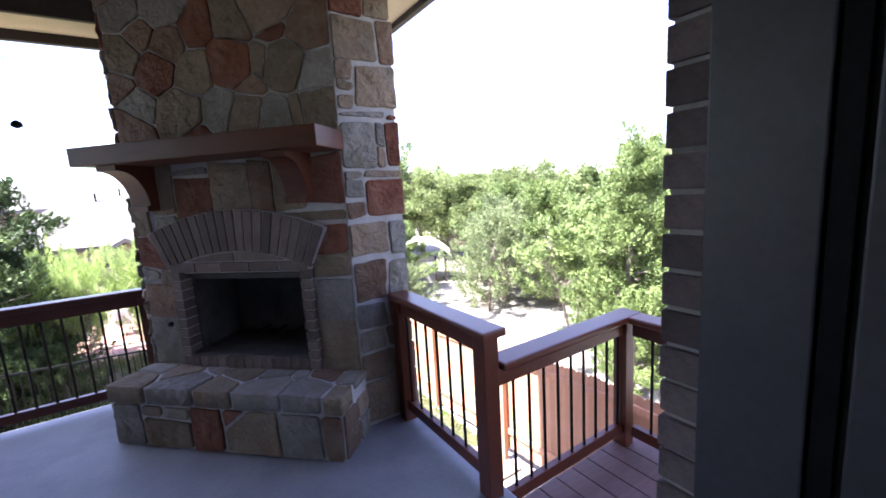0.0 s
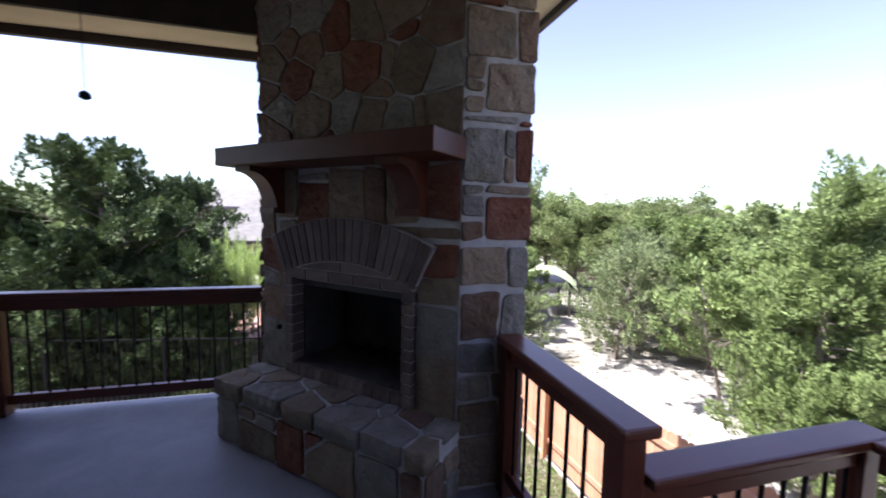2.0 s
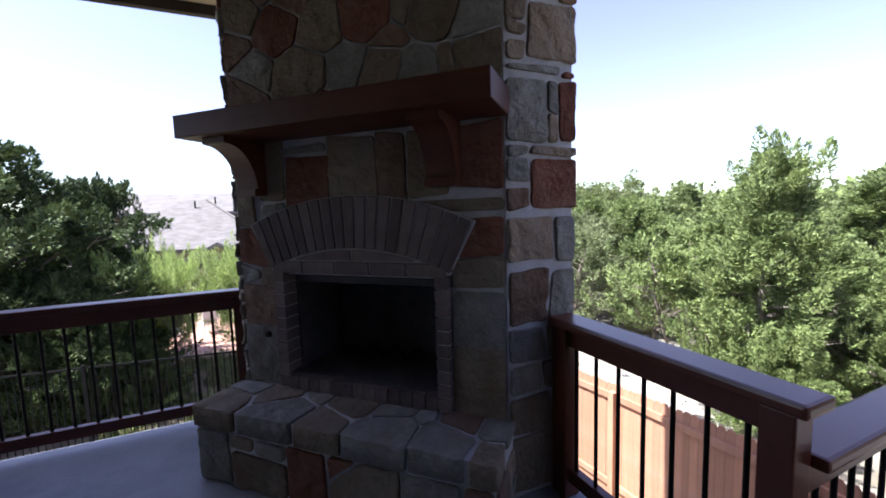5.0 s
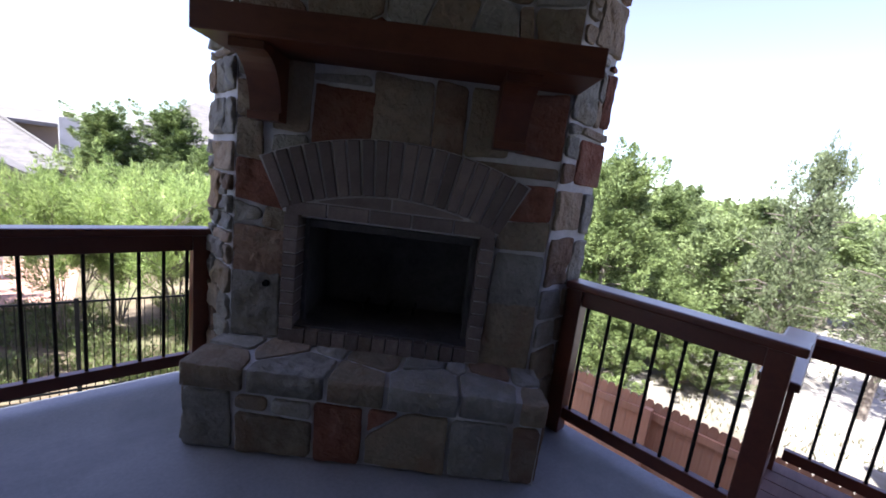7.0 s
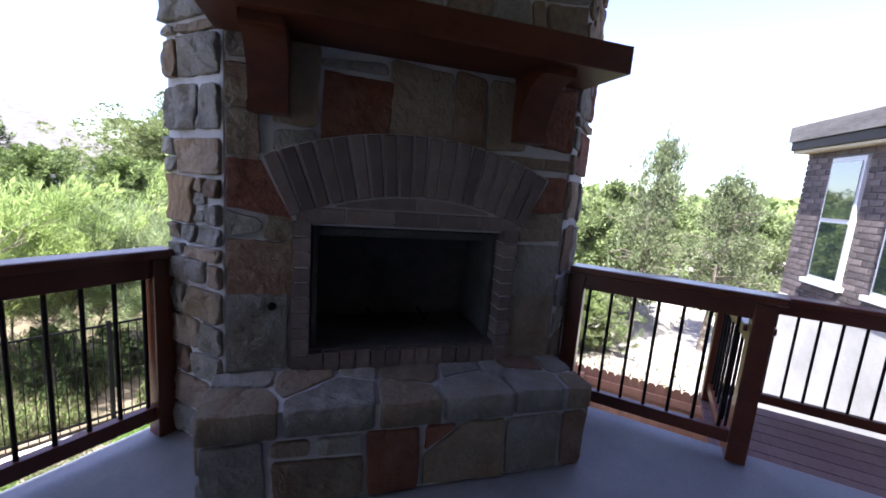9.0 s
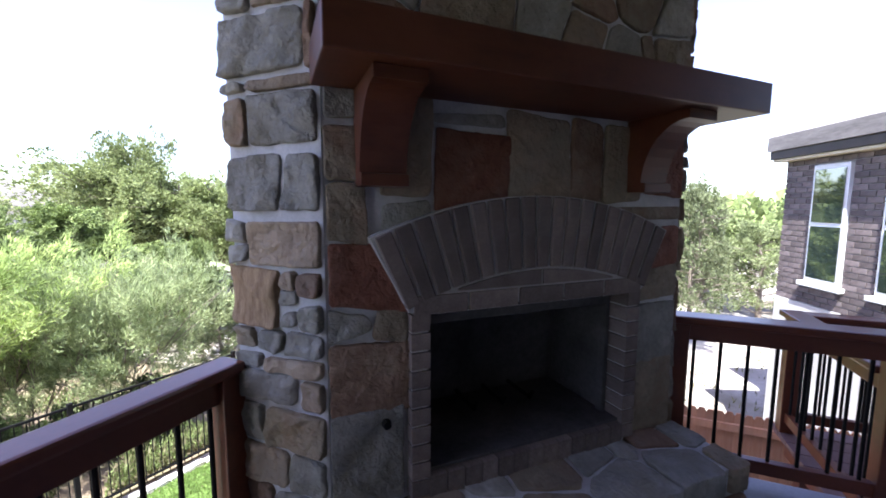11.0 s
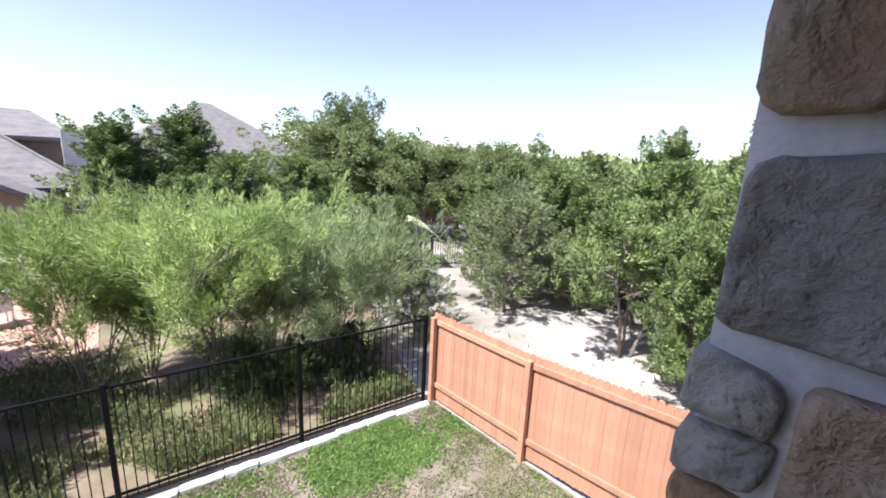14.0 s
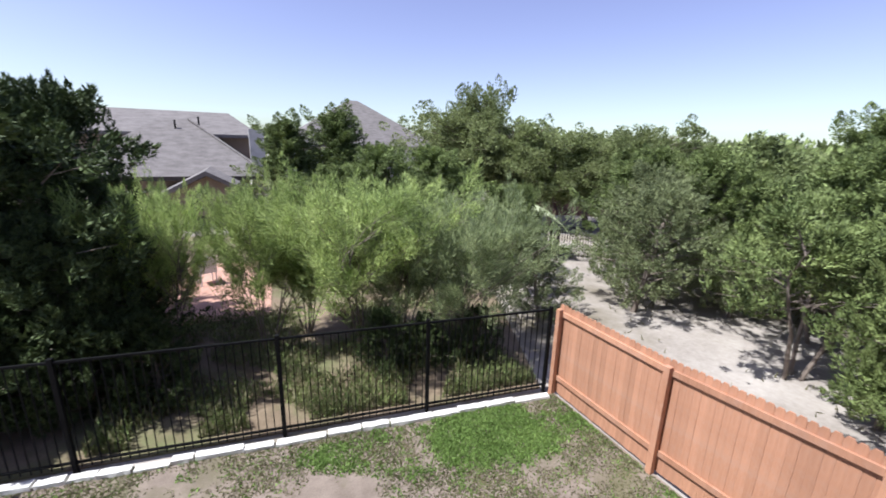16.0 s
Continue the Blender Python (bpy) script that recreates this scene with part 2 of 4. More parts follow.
def tube(points, radii, sides=8):
    bm = bmesh.new()
    rings = []
    for i, p in enumerate(points):
        p = Vector(p)
        d = (Vector(points[min(i + 1, len(points) - 1)]) - Vector(points[max(i - 1, 0)])).normalized()
        a = d.cross(Vector((0.3, 0.9, 0.2))).normalized()
        b = d.cross(a)
        rings.append([bm.verts.new(p + radii[i] * (a * math.cos(k * 2 * math.pi / sides) + b * math.sin(k * 2 * math.pi / sides))) for k in range(sides)])
    for r, s in zip(rings, rings[1:]):
        for k in range(sides):
            bm.faces.new((r[k], r[(k + 1) % sides], s[(k + 1) % sides], s[k]))
    bm.faces.new(rings[0][::-1]), bm.faces.new(rings[-1])
    bmesh.ops.recalc_face_normals(bm, faces=bm.faces)
    return bm



# ---- structure: ground, porch, house ----
GZ = -3.05


def terrain():
    bm = bmesh.new()
    ticks = sorted({s * v for s in (-1, 1) for v in (0, 2, 4, 6, 8, 10, 12, 15, 18, 22, 26, 32, 40, 50, 65, 85, 110, 150, 220, 350, 600, 1200)})
    grid = {}
    for x in ticks:
        for y in ticks:
            d = math.hypot(x, y)
            z = GZ - 0.02 + 0.12 * noise.noise((x * 0.12, y * 0.12, 3.1)) * min(1, max(0, d - 14) / 10)
            if d > 60:
                z += min(1, (d - 60) / 160) * (3.0 + 5.0 * noise.noise((x * 0.006, y * 0.006, 0.7)))
            grid[x, y] = bm.verts.new((x, y, z))
    for a, b in zip(ticks, ticks[1:]):
        for c, d in zip(ticks, ticks[1:]):
            bm.faces.new((grid[a, c], grid[b, c], grid[b, d], grid[a, d]))
    return bm


tagged(part("ground", terrain(), M_GROUND), "pale dry caliche ground under the trees", "ground", kind="structure")

# porch slab with a rounded outer edge
tagged(part("floor", prism([(-7.5, -4.5), (1.24, -4.5), (1.24, 4.08), (-7.5, 4.08)], -0.22, 0.0, 0.015), M_CONCRETE), "smooth pale grey porch concrete with faint trowel stains", "floor", kind="structure")
tagged(part("porch_base", box(-7.45, 1.2, -4.45, 4.03, GZ - 0.3, -0.224), M_LIME), "pale stucco base under the porch slab", "foundation wall", kind="structure")
# header over the north and east openings
tagged(part("header_north", box(-7.5, 1.0, 3.67, 4.03, 2.82, 3.18, 0.004), M_CREAM), "cream painted porch header beam", "beam", kind="structure")
tagged(part("trim_north", box(-7.5, 1.5, 4.034, 4.09, 2.755, 3.0, 0.004), M_DARKTRIM), "dark brown fascia board along the porch eave", "fascia", kind="structure")
# the header's unlit inner face, its shade given as a dark board
tagged(part("inner_shade_board", box(-7.5, 0.2, 3.63, 3.667, 2.80, 3.18, 0.004), M_DARKTRIM), "dark board standing in for shade on the header's inner side", "trim", kind="structure")
tagged(part("header_east", box(1.25, 1.5, -4.5, 4.03, 2.80, 3.18, 0.004), M_CREAM), "cream painted eave of the porch roof", "beam", kind="structure")
tagged(part("trim_east", box(1.504, 1.55, -4.5, 4.09, 2.765, 3.0, 0.004), M_DARKTRIM), "dark brown fascia board along the porch eave", "fascia", kind="structure")
tagged(part("ceiling", box(-7.5, 1.5, -4.5, 4.03, 3.184, 3.32), M_CEIL), "tan board porch ceiling", "ceiling", kind="structure")
tagged(part("roof", prism([(-7.9, -4.9), (1.6, -4.9), (1.6, 4.14), (-7.9, 4.14)], 3.324, 3.45, 0.01), M_ROOF), "grey shingle porch roof", "roof", kind="structure")


# ---- railings ----
def cap(x0, x1, y0, y1, z0, z1):
    return box(x0, x1, y0, y1, z0, z1, 0.012)


def railing(name, a, b, top, floor_z, posts, label, face=0.09, over=(0.0, 0.0), width=0.144):
    """A wooden rail with iron balusters from a to b; posts: distances along it at which posts stand."""
    a, b = Vector((*a, 0)), Vector((*b, 0))
    n, yaw = (b - a).length, math.atan2(b.y - a.y, b.x - a.x)
    r = empty(name, pose(a.x, a.y, floor_z, 0, 0, math.degrees(yaw)), label, "railing", "porch railings")
    h = top - floor_z
    part("cap_rail", cap(-over[0], n + over[1], -width / 2, width / 2, h - 0.042, h), M_CEDAR, r)
    part("top_rail", box(0.0, n, -0.02, 0.02, h - 0.135, h - 0.045, 0.004), M_CEDAR, r)
    part("bottom_rail", box(0.0, n, -0.022, 0.022, 0.085, 0.155, 0.004), M_CEDAR, r)
    edges = [0.0] + [p for p in posts if 0.2 < p < n - 0.2] + [n]
    for p in posts:
        part("post", box(p - face / 2, p + face / 2, -face / 2, face / 2, 0.0, h - 0.046, 0.006), M_CEDAR, r)
    baluster = None
    for e0, e1 in zip(edges, edges[1:]):
        k = max(1, round((e1 - e0) / 0.115))
        for i in range(1, k):
            x = e0 + (e1 - e0) * i / k
            if baluster is None:
                bm = tube([(0, 0, 0.14), (0, 0, h - 0.125)], [0.009, 0.009], 8)
                bmesh.ops.recalc_face_normals(bm, faces=bm.faces)
                baluster = part("baluster", bm, M_IRON, r, at=pose(x, 0, 0))
            else:
                shared("baluster", baluster.data, r, pose(x, 0, 0))
    return r


railing("porch_railing", (-0.285, 3.985), (-2.19, 3.985), 0.92, 0.0, (0.045, 1.86), "dark red-brown stained wood railing with black iron balusters", width=0.118)
railing("porch_railing", (-2.60, 3.985), (-5.2, 3.985), 0.92, 0.0, (0.045, 2.55), "dark red-brown stained wood railing beyond the brick column")
railing("porch_railing", (1.15, 2.40), (1.15, 1.43), 0.90, 0.0, (0.045, 0.94), "dark red-brown stained wood railing beside the fireplace", over=(0, 0.05))
railing("deck_railing", (1.20, 1.45), (2.32, 1.45), 0.72, -0.18, (1.075,), "red-brown stained wood railing of the lower deck", over=(0, 0.04))
railing("deck_railing", (2.275, 1.38), (2.275, -2.4), 0.72, -0.18, (1.55, 3.6), "red-brown stained wood railing along the lower deck")

# lower deck of boards
deck = empty("deck", pose(0, 0, 0), "red-brown timber deck one step below the porch", "deck", kind="structure")
plank = None
for i in range(8):
    x = 1.245 + i * 0.142
    if plank is None:
        plank = part("plank", box(0, 0.136, -2.4, 1.50, -0.215, -0.18, 0.004), M_DECK, deck, at=pose(x, 0, 0))
    else:
        shared("plank", plank.data, deck, pose(x, 0, 0))
part("joist", box(1.245, 2.38, 1.36, 1.40, -0.42, -0.22), M_CEDAR, deck)
part("joist", box(2.33, 2.37, -2.4, 1.355, -0.42, -0.22), M_CEDAR, deck)
for y in (1.3, -0.8):
    part("support_post", box(2.22, 2.32, y - 0.05, y + 0.05, GZ - 0.1, -0.22), M_CEDAR, deck)

# ---- house wall with the door that the walk comes out of ----
tagged(part("wall_south", box(0.885, 1.20, -4.4, 0.458, 0.0, 3.18), M_BRICKMORTAR), "dark brown brick house wall, unseen, drawn in to cut light beside the door", "wall", kind="structure")
door = empty("door_1", None, "dark painted door frame with the door standing open", "door", kind="structure")
part("jamb", box(0.840, 0.882, 0.20, 0.372, 0.0, 2.42, 0.004), M_JAMB, door)
part("weather_strip", box(0.848, 0.882, 0.165, 0.196, 0.0, 2.42), M_IRON, door)
part("door_leaf", box(0.835, 0.880, -0.75, 0.150, 0.01, 2.40, 0.004), M_JAMB, door)
part("glazing_bead", box(0.828, 0.834, 0.02, 0.045, 0.2, 2.2, 0.002), M_JAMB, door)
tagged(part("wall_west", box(-7.5, -7.3, -4.4, 3.6, 0.0, 3.18), M_PLASTER), "plain wall at the far end", "wall", kind="structure")
# out of view; reaches close to the door to keep light off the corner
tagged(part("wall_house", box(-7.3, -0.22, 0.25, 0.45, 0.0, 3.18), M_BRICKMORTAR), "dark brown brick house wall, unseen, drawn in to cut light", "wall", kind="structure")
tagged(part("wall_above_door", box(-0.22, 0.88, 0.25, 0.45, 2.45, 3.18), M_BRICKMORTAR), "brick over the door opening", "wall", kind="structure")
tagged(part("wall_back", box(-7.3, 0.88, -4.4, -4.2, 0.0, 3.18), M_PLASTER), "plain interior wall", "wall", kind="structure")

# ---- brick column ----
CX0, CX1, CY0, CY1, CH = -2.59, -2.205, 3.665, 4.05, 2.82
column = empty("brick_column", pose(0, 0, 0), "dark brown brick porch column with a soldier course at its top", "column", kind="structure")
part("core", box(CX0 + 0.007, CX1 - 0.007, CY0 + 0.007, CY1 - 0.02, 0.0, CH - 0.002), M_BRICKMORTAR, column)

# ---- fireplace ----
FIRE = pose(0.296, 3.004, 0, 0, 0, -45)
HW = 0.812
fireplace = empty("fireplace", FIRE, "corner fireplace of tan, grey and rust stones in white mortar", "fireplace")
PLAN = [(-HW, 0), (HW, 0), (1.08, 0.268), (-0.006, 1.348), (-1.083, 0.272)]
FBW, FBZ0, FBZ1 = 0.47, 0.50, 1.085


def body():
    """The masonry core: a five-sided block with the firebox recess left open."""
    inset = 0.003
    for pts, z0, z1 in (
        ([(-HW + 0.002, inset), (HW - 0.002, inset), (1.076, 0.27), (-0.006, 1.338), (-1.08, 0.272)], FBZ1 + 0.0, 3.4),
        ([(-HW + 0.002, inset), (HW - 0.002, inset), (1.076, 0.27), (-0.006, 1.338), (-1.08, 0.272)], 0.0, FBZ0),
        ([(-HW + 0.002, inset), (-FBW, inset), (-FBW, 0.5), (-0.4, 0.96), (-1.08, 0.272)], FBZ0, FBZ1),
        ([(FBW, inset), (HW - 0.002, inset), (1.076, 0.27), (0.4, 0.93), (FBW, 0.5)], FBZ0, FBZ1),
        ([(-FBW, 0.5), (FBW, 0.5), (0.4, 0.93), (-0.006, 1.338), (-0.4, 0.96)], FBZ0, FBZ1),
    ):
        part("mortar_core", prism(pts, z0, z1), M_MORTAR, fireplace, "pale mortar between the stones")


body()
# raised hearth
HX, HY = 0.835, -0.36
part("hearth_core", prism([(-HX + 0.004, HY + 0.004), (HX - 0.004, HY + 0.004), (HX - 0.004, 0.001), (-HX + 0.004, 0.001)], 0.0, 0.405), M_MORTAR, fireplace)
# mantel beam with a moulded edge and two curved corbels
MZ0, MZ1 = 1.845, 1.935
part("mantel", box(-0.84, 0.835, -0.335, -0.001, MZ0 - 0.01, MZ1 + 0.015, 0.006), M_MANTEL, fireplace, "red-brown stained wooden mantel beam")


def corbel():
    arc = [(-0.27, 1.80)] + [(-0.27 + 0.19 * math.sin(a), 1.555 + 0.245 * math.cos(a)) for a in [radians(d) for d in range(10, 90, 10)]]
    prof = [(-0.001, 1.834), (-0.28, 1.834), (-0.28, 1.80)] + arc + [(-0.08, 1.575), (-0.105, 1.572), (-0.105, 1.535), (-0.001, 1.535)]
    bm = bmesh.new()
    lo, hi = [bm.verts.new((-0.075, p[0], p[1])) for p in prof], [bm.verts.new((0.075, p[0], p[1])) for p in prof]
    n = len(prof)
    bm.faces.new(lo), bm.faces.new(hi[::-1])
    for i in range(n):
        bm.faces.new((lo[i], lo[(i + 1) % n], hi[(i + 1) % n], hi[i]))
    bmesh.ops.remove_doubles(bm, verts=bm.verts, dist=0.0005)
    bmesh.ops.recalc_face_normals(bm, faces=bm.faces)
    return bm


first = part("corbel", corbel(), M_MANTEL, fireplace, "curved wooden corbel under the mantel", at=pose(-0.635, 0, 0))
shared("corbel", first.data, fireplace, pose(0.53, 0, 0))

# ---- yard: lawn, kerb, fences ----
FX = 4.15
FENCE_A, FENCE_B = Vector((4.05, 9.15, 0)), Vector((-7.0, 10.85, 0))
lawn = tagged(part("lawn", prism([(-8, 4.4), (FX - 0.05, 4.4), (FX - 0.05, 9.0), (-8, 10.85)], GZ - 0.05, GZ + 0.03), M_LAWN), "patchy lawn, half bare soil and half green grass", "lawn", kind="structure")

wood = empty("wooden_fence", pose(FX, 9.1, GZ), "orange-stained cedar privacy fence with scalloped pickets", "fence")
LEN = 12.0


def rise(y):
    """The fence climbs a little with the ground towards the house."""
    return min(0.28, max(0.0, (-2.0 - y) * 0.07))


picket = None
n = int(LEN / 0.095)
for i in range(n):
    y = -0.02 - i * 0.095
    if picket is None:
        w, h = 0.0468, 1.83
        pts = [(-w, 0.03), (w, 0.03), (w, h - 0.04), (w * 0.55, h), (-w * 0.55, h), (-w, h - 0.04)]
        bm = bmesh.new()
        lo, hi = [bm.verts.new((0.0, a, b)) for a, b in pts], [bm.verts.new((0.018, a, b)) for a, b in pts]
        bm.faces.new(lo), bm.faces.new(hi[::-1])
        for k in range(6):
            bm.faces.new((lo[k], lo[(k + 1) % 6], hi[(k + 1) % 6], hi[k]))
        bmesh.ops.recalc_face_normals(bm, faces=bm.faces)
        picket = part("picket", bm, M_FENCE, wood, at=pose(0, y, 0))
    else:
        shared("picket", picket.data, wood, pose(0.002 * math.sin(i * 2.3), y, rise(y) + 0.006 * math.sin(i * 1.7)))
for i in range(6):
    y0, y1 = -0.05 - i * 2.15, -0.05 - (i + 1) * 2.15
    part("post", box(-0.13, -0.045, y0 - 0.045, y0 + 0.045, -0.2, 1.76 + rise(y0), 0.006), M_FENCE, wood)
    if y1 > -LEN:
        for z in (0.36, 1.66):
            tilt = math.degrees(math.atan2(rise(y1) - rise(y0), 2.15))
            part("rail", box(-0.042, -0.003, -2.148, 0.0, -0.045, 0.045, 0.004), M_FENCE, wood, at=pose(0, y0, z + rise(y0), -tilt, 0, 0))


def iron_fence():
    d = FENCE_B - FENCE_A
    n, yaw = d.length, math.degrees(math.atan2(d.y, d.x))
    f = empty("iron_fence", pose(FENCE_A.x - 0.05, FENCE_A.y + 0.02, GZ, 0, 0, yaw), "black wrought-iron picket fence along the yard", "fence")
    for z in (0.16, 1.72):
        part("rail", box(0, n, -0.016, 0.016, z - 0.016, z + 0.016), M_IRON, f)
    p = None
    for i in range(int(n / 0.115)):
        x = 0.06 + i * 0.115
        if p is None:
            p = part("picket", box(-0.0065, 0.0065, -0.0065, 0.0065, 0.08, 1.72), M_IRON, f, at=pose(x, 0, 0))
        else:
            shared("picket", p.data, f, pose(x, 0, 0))
    for x in (0.03, 2.39, 4.75, 7.5, 9.9):
        part("post", box(x - 0.03, x + 0.03, -0.03, 0.03, -0.1, 1.78, 0.004), M_IRON, f)
    kerb = empty("kerb", pose(FENCE_A.x, FENCE_A.y, GZ, 0, 0, yaw), "white limestone edging blocks along the lawn", "kerb", kind="structure")
    x, k = 0.1, 0
    while x < n - 0.8:
        w, o = random.uniform(0.28, 0.8), random.uniform(-0.02, 0.025)
        b = box(x, x + w, 0.12 + o, 0.25 + o, -0.05, 0.085 + random.uniform(-0.03, 0.03))
        bmesh.ops.subdivide_edges(b, edges=list(b.edges), cuts=4, use_grid_fill=True)
        for v in b.verts:
            q = v.co * 9 + Vector((k, 0, 0))
            r = v.co * 26 + Vector((0, k, 0))
            mid = Vector((x + w / 2, 0.19 + o, 0.02))
            v.co += (mid - v.co) * 0.10 * abs(noise.noise(q)) + Vector((noise.noise(r) * 0.012, noise.noise(q) * 0.014, noise.noise(q + UPWARD * 3) * 0.010 + noise.noise(r) * 0.006))
        part("block", b, M_KERB, kerb)
        x += w + random.uniform(0.005, 0.03)
        k += 1


iron_fence()

# ---- trees ----


def triangles(name, p, d, size, slim, gen, leaf):
    """One mesh of narrow leaf sprays, one triangle each: p where they sit, d along which they point."""
    n = len(p)
    d = d / np.linalg.norm(d, axis=1, keepdims=True)
    side = np.cross(d, gen.normal(0, 1, (n, 3)))
    side /= np.linalg.norm(side, axis=1, keepdims=True) + 1e-9
    s = (size * gen.uniform(0.6, 1.35, n))[:, None]
    base, tip = p - d * s * 0.35, p + d * s * 0.65
    co = np.stack([base - side * s * slim, base + side * s * slim, tip], axis=1).reshape(-1, 3)
    me = bpy.data.meshes.new(name)
    me.vertices.add(3 * n)
    me.vertices.foreach_set("co", co.astype(np.float32).ravel())
    me.loops.add(3 * n)
    me.loops.foreach_set("vertex_index", np.arange(3 * n, dtype=np.int32))
    me.polygons.add(n)
    me.polygons.foreach_set("loop_start", np.arange(0, 3 * n, 3, dtype=np.int32))
    me.update(calc_edges=True)
    me.materials.append(LEAF[leaf])
    return new(name, me)


def plumes(clumps, leaves, gen, hollow=0.45, spread=0.75, rough=0.45):
    """Leaf places and directions in pointed plumes; each clump: base, axis, length, radius."""
    c = np.array([[*b, *a, l, r] for b, a, l, r in clumps])
    share = c[:, 6] * c[:, 7]
    k = gen.choice(len(c), leaves, p=share / share.sum())
    b, a, l, r = c[k, 0:3], c[k, 3:6], c[k, 6:7], c[k, 7:8]
    s = gen.random((leaves, 1)) ** 0.85
    u = np.cross(a, gen.normal(0, 1, (leaves, 3)))
    u /= np.linalg.norm(u, axis=1, keepdims=True) + 1e-9
    girth = np.sin(np.pi * np.clip(0.12 + 0.88 * s, 0, 1)) ** 0.7
    out = r * girth * (hollow + (1 - hollow) * gen.random((leaves, 1)) ** 0.6)
    return b + a * l * s + u * out, a * (0.35 + 0.5 * s) + u * spread * (1.1 - 0.8 * s) + gen.normal(0, rough, (leaves, 3))


def tree(name, kind, height, width, base, seed, leaf, label, category="tree", leaves=5000, size=0.16, trunks=1, lean=0.1, top=0.6, group="", plume=0.085, slim=0.2):
    """A tapered trunk with limbs and twigs, and a crown of many small sprays in pointed plumes.
    base: share of the height below the crown; top: 0 round, 1 pointed."""
    rng, gen = random.Random(seed), np.random.default_rng(seed)
    t = empty(name, None, label, category, group)
    stems, clumps = [], []
    for k in range(trunks):
        a = k * 2.4 + rng.uniform(0, 0.9)
        off = Vector((math.cos(a), math.sin(a), 0)) * (0.10 * width if trunks > 1 else 0)
        tip = Vector((rng.gauss(0, lean), rng.gauss(0, lean), 0)) * width + off * rng.uniform(1.5, 3.4)
        pts = []
        for i in range(7):
            f = i / 6
            pts.append(off * 0.4 + tip * f + Vector((rng.gauss(0, 0.03), rng.gauss(0, 0.03), 0)) * width * f + Vector((0, 0, height * 0.9 * f - (0.15 if i == 0 else 0))))
        r0 = 0.022 * height / trunks ** 0.7
        part("trunk", tube(pts, [r0 * (1 - 0.85 * i / 6) + 0.008 for i in range(7)], 7), M_BARK, t)
        stems.append(pts)
    wood = bmesh.new()

    def limb(points, radii):
        b = tube(points, radii, 5)
        me = bpy.data.meshes.new("t")
        b.to_mesh(me)
        b.free()
        wood.from_mesh(me)
        bpy.data.meshes.remove(me)

    count = 46
    for j in range(count):
        pts = stems[j % trunks]
        f = base + (0.98 - base) * (j + rng.random()) / count
        i = min(5, int(f * 6))
        p0 = Vector(pts[i]).lerp(Vector(pts[i + 1]), f * 6 - i)
        g = (f - base) / (1 - base)
        shape = (1 - g) ** (0.35 + 0.75 * top) * (0.75 + 0.5 * min(1, g * 5)) if top > 0.3 else math.sqrt(max(0.03, 1 - (1.75 * g - 0.8) ** 2))
        reach = width * 0.5 * shape * rng.uniform(0.55, 1.12)
        a = j * 2.4 + rng.gauss(0, 0.4)
        climb = rng.uniform(0.45, 1.1) if kind == "willow" else rng.uniform(0.05, 0.5)
        way = Vector((math.cos(a), math.sin(a), climb))
        p1 = p0 + way * reach
        mid = p0.lerp(p1, 0.5) + Vector((rng.gauss(0, 0.04), rng.gauss(0, 0.04), 0.08)) * reach
        limb([p0, mid, p1], [0.007 * height * (1 - f * 0.7), 0.004 * height * (1 - f * 0.6), 0.004])
        for c in range(12 if kind != "open" else 7):
            h = 0.30 + 0.066 * c + rng.gauss(0, 0.05)
            spread = 0.24 if kind in ("o", "open") else 0.17
            e = p0.lerp(p1, h) + Vector((rng.gauss(0, spread), rng.gauss(0, spread), rng.gauss(0.03, spread * 0.8))) * (0.35 * reach + 0.12 * width)
            if c % 3 == 0:
                limb([p0.lerp(p1, max(0.1, h - 0.25)), e], [0.0022 * height, 0.003])
            ax = Vector((way.x, way.y, 0)) * rng.uniform(0.2, 0.9) + Vector((rng.gauss(0, 0.3), rng.gauss(0, 0.3), rng.uniform(0.5, 1.2)))
            l = height * plume * rng.uniform(0.55, 1.45)
            r = l * (0.30 if kind == "willow" else 0.6 if kind in ("o", "open") else 0.27) * rng.uniform(0.8, 1.2)
            clumps.append((e, ax.normalized(), l, r))
    if top > 0.3:      # ragged leaders above the crown
        for k in range(16):
            lead = Vector(stems[k % trunks][-1]) + Vector((rng.gauss(0, 0.10) * width, rng.gauss(0, 0.10) * width, rng.uniform(-0.16, 0.02) * height))
            l = height * rng.uniform(0.06, 0.13)
            clumps.append((lead, Vector((rng.gauss(0, 0.18), rng.gauss(0, 0.18), 1)).normalized(), l, l * 0.24))
    tagged(part("branchwork", wood, M_BARK, t), kind="stuff")
    if kind == "willow":
        p, d = plumes(clumps, leaves, gen, 0.15, 0.55, 0.22)
    else:
        p, d = plumes(clumps, leaves, gen, 0.3, 0.7, 0.30)
    ob = triangles("crown", p, d, size, slim, gen, leaf)
    ob.parent = t
    return t


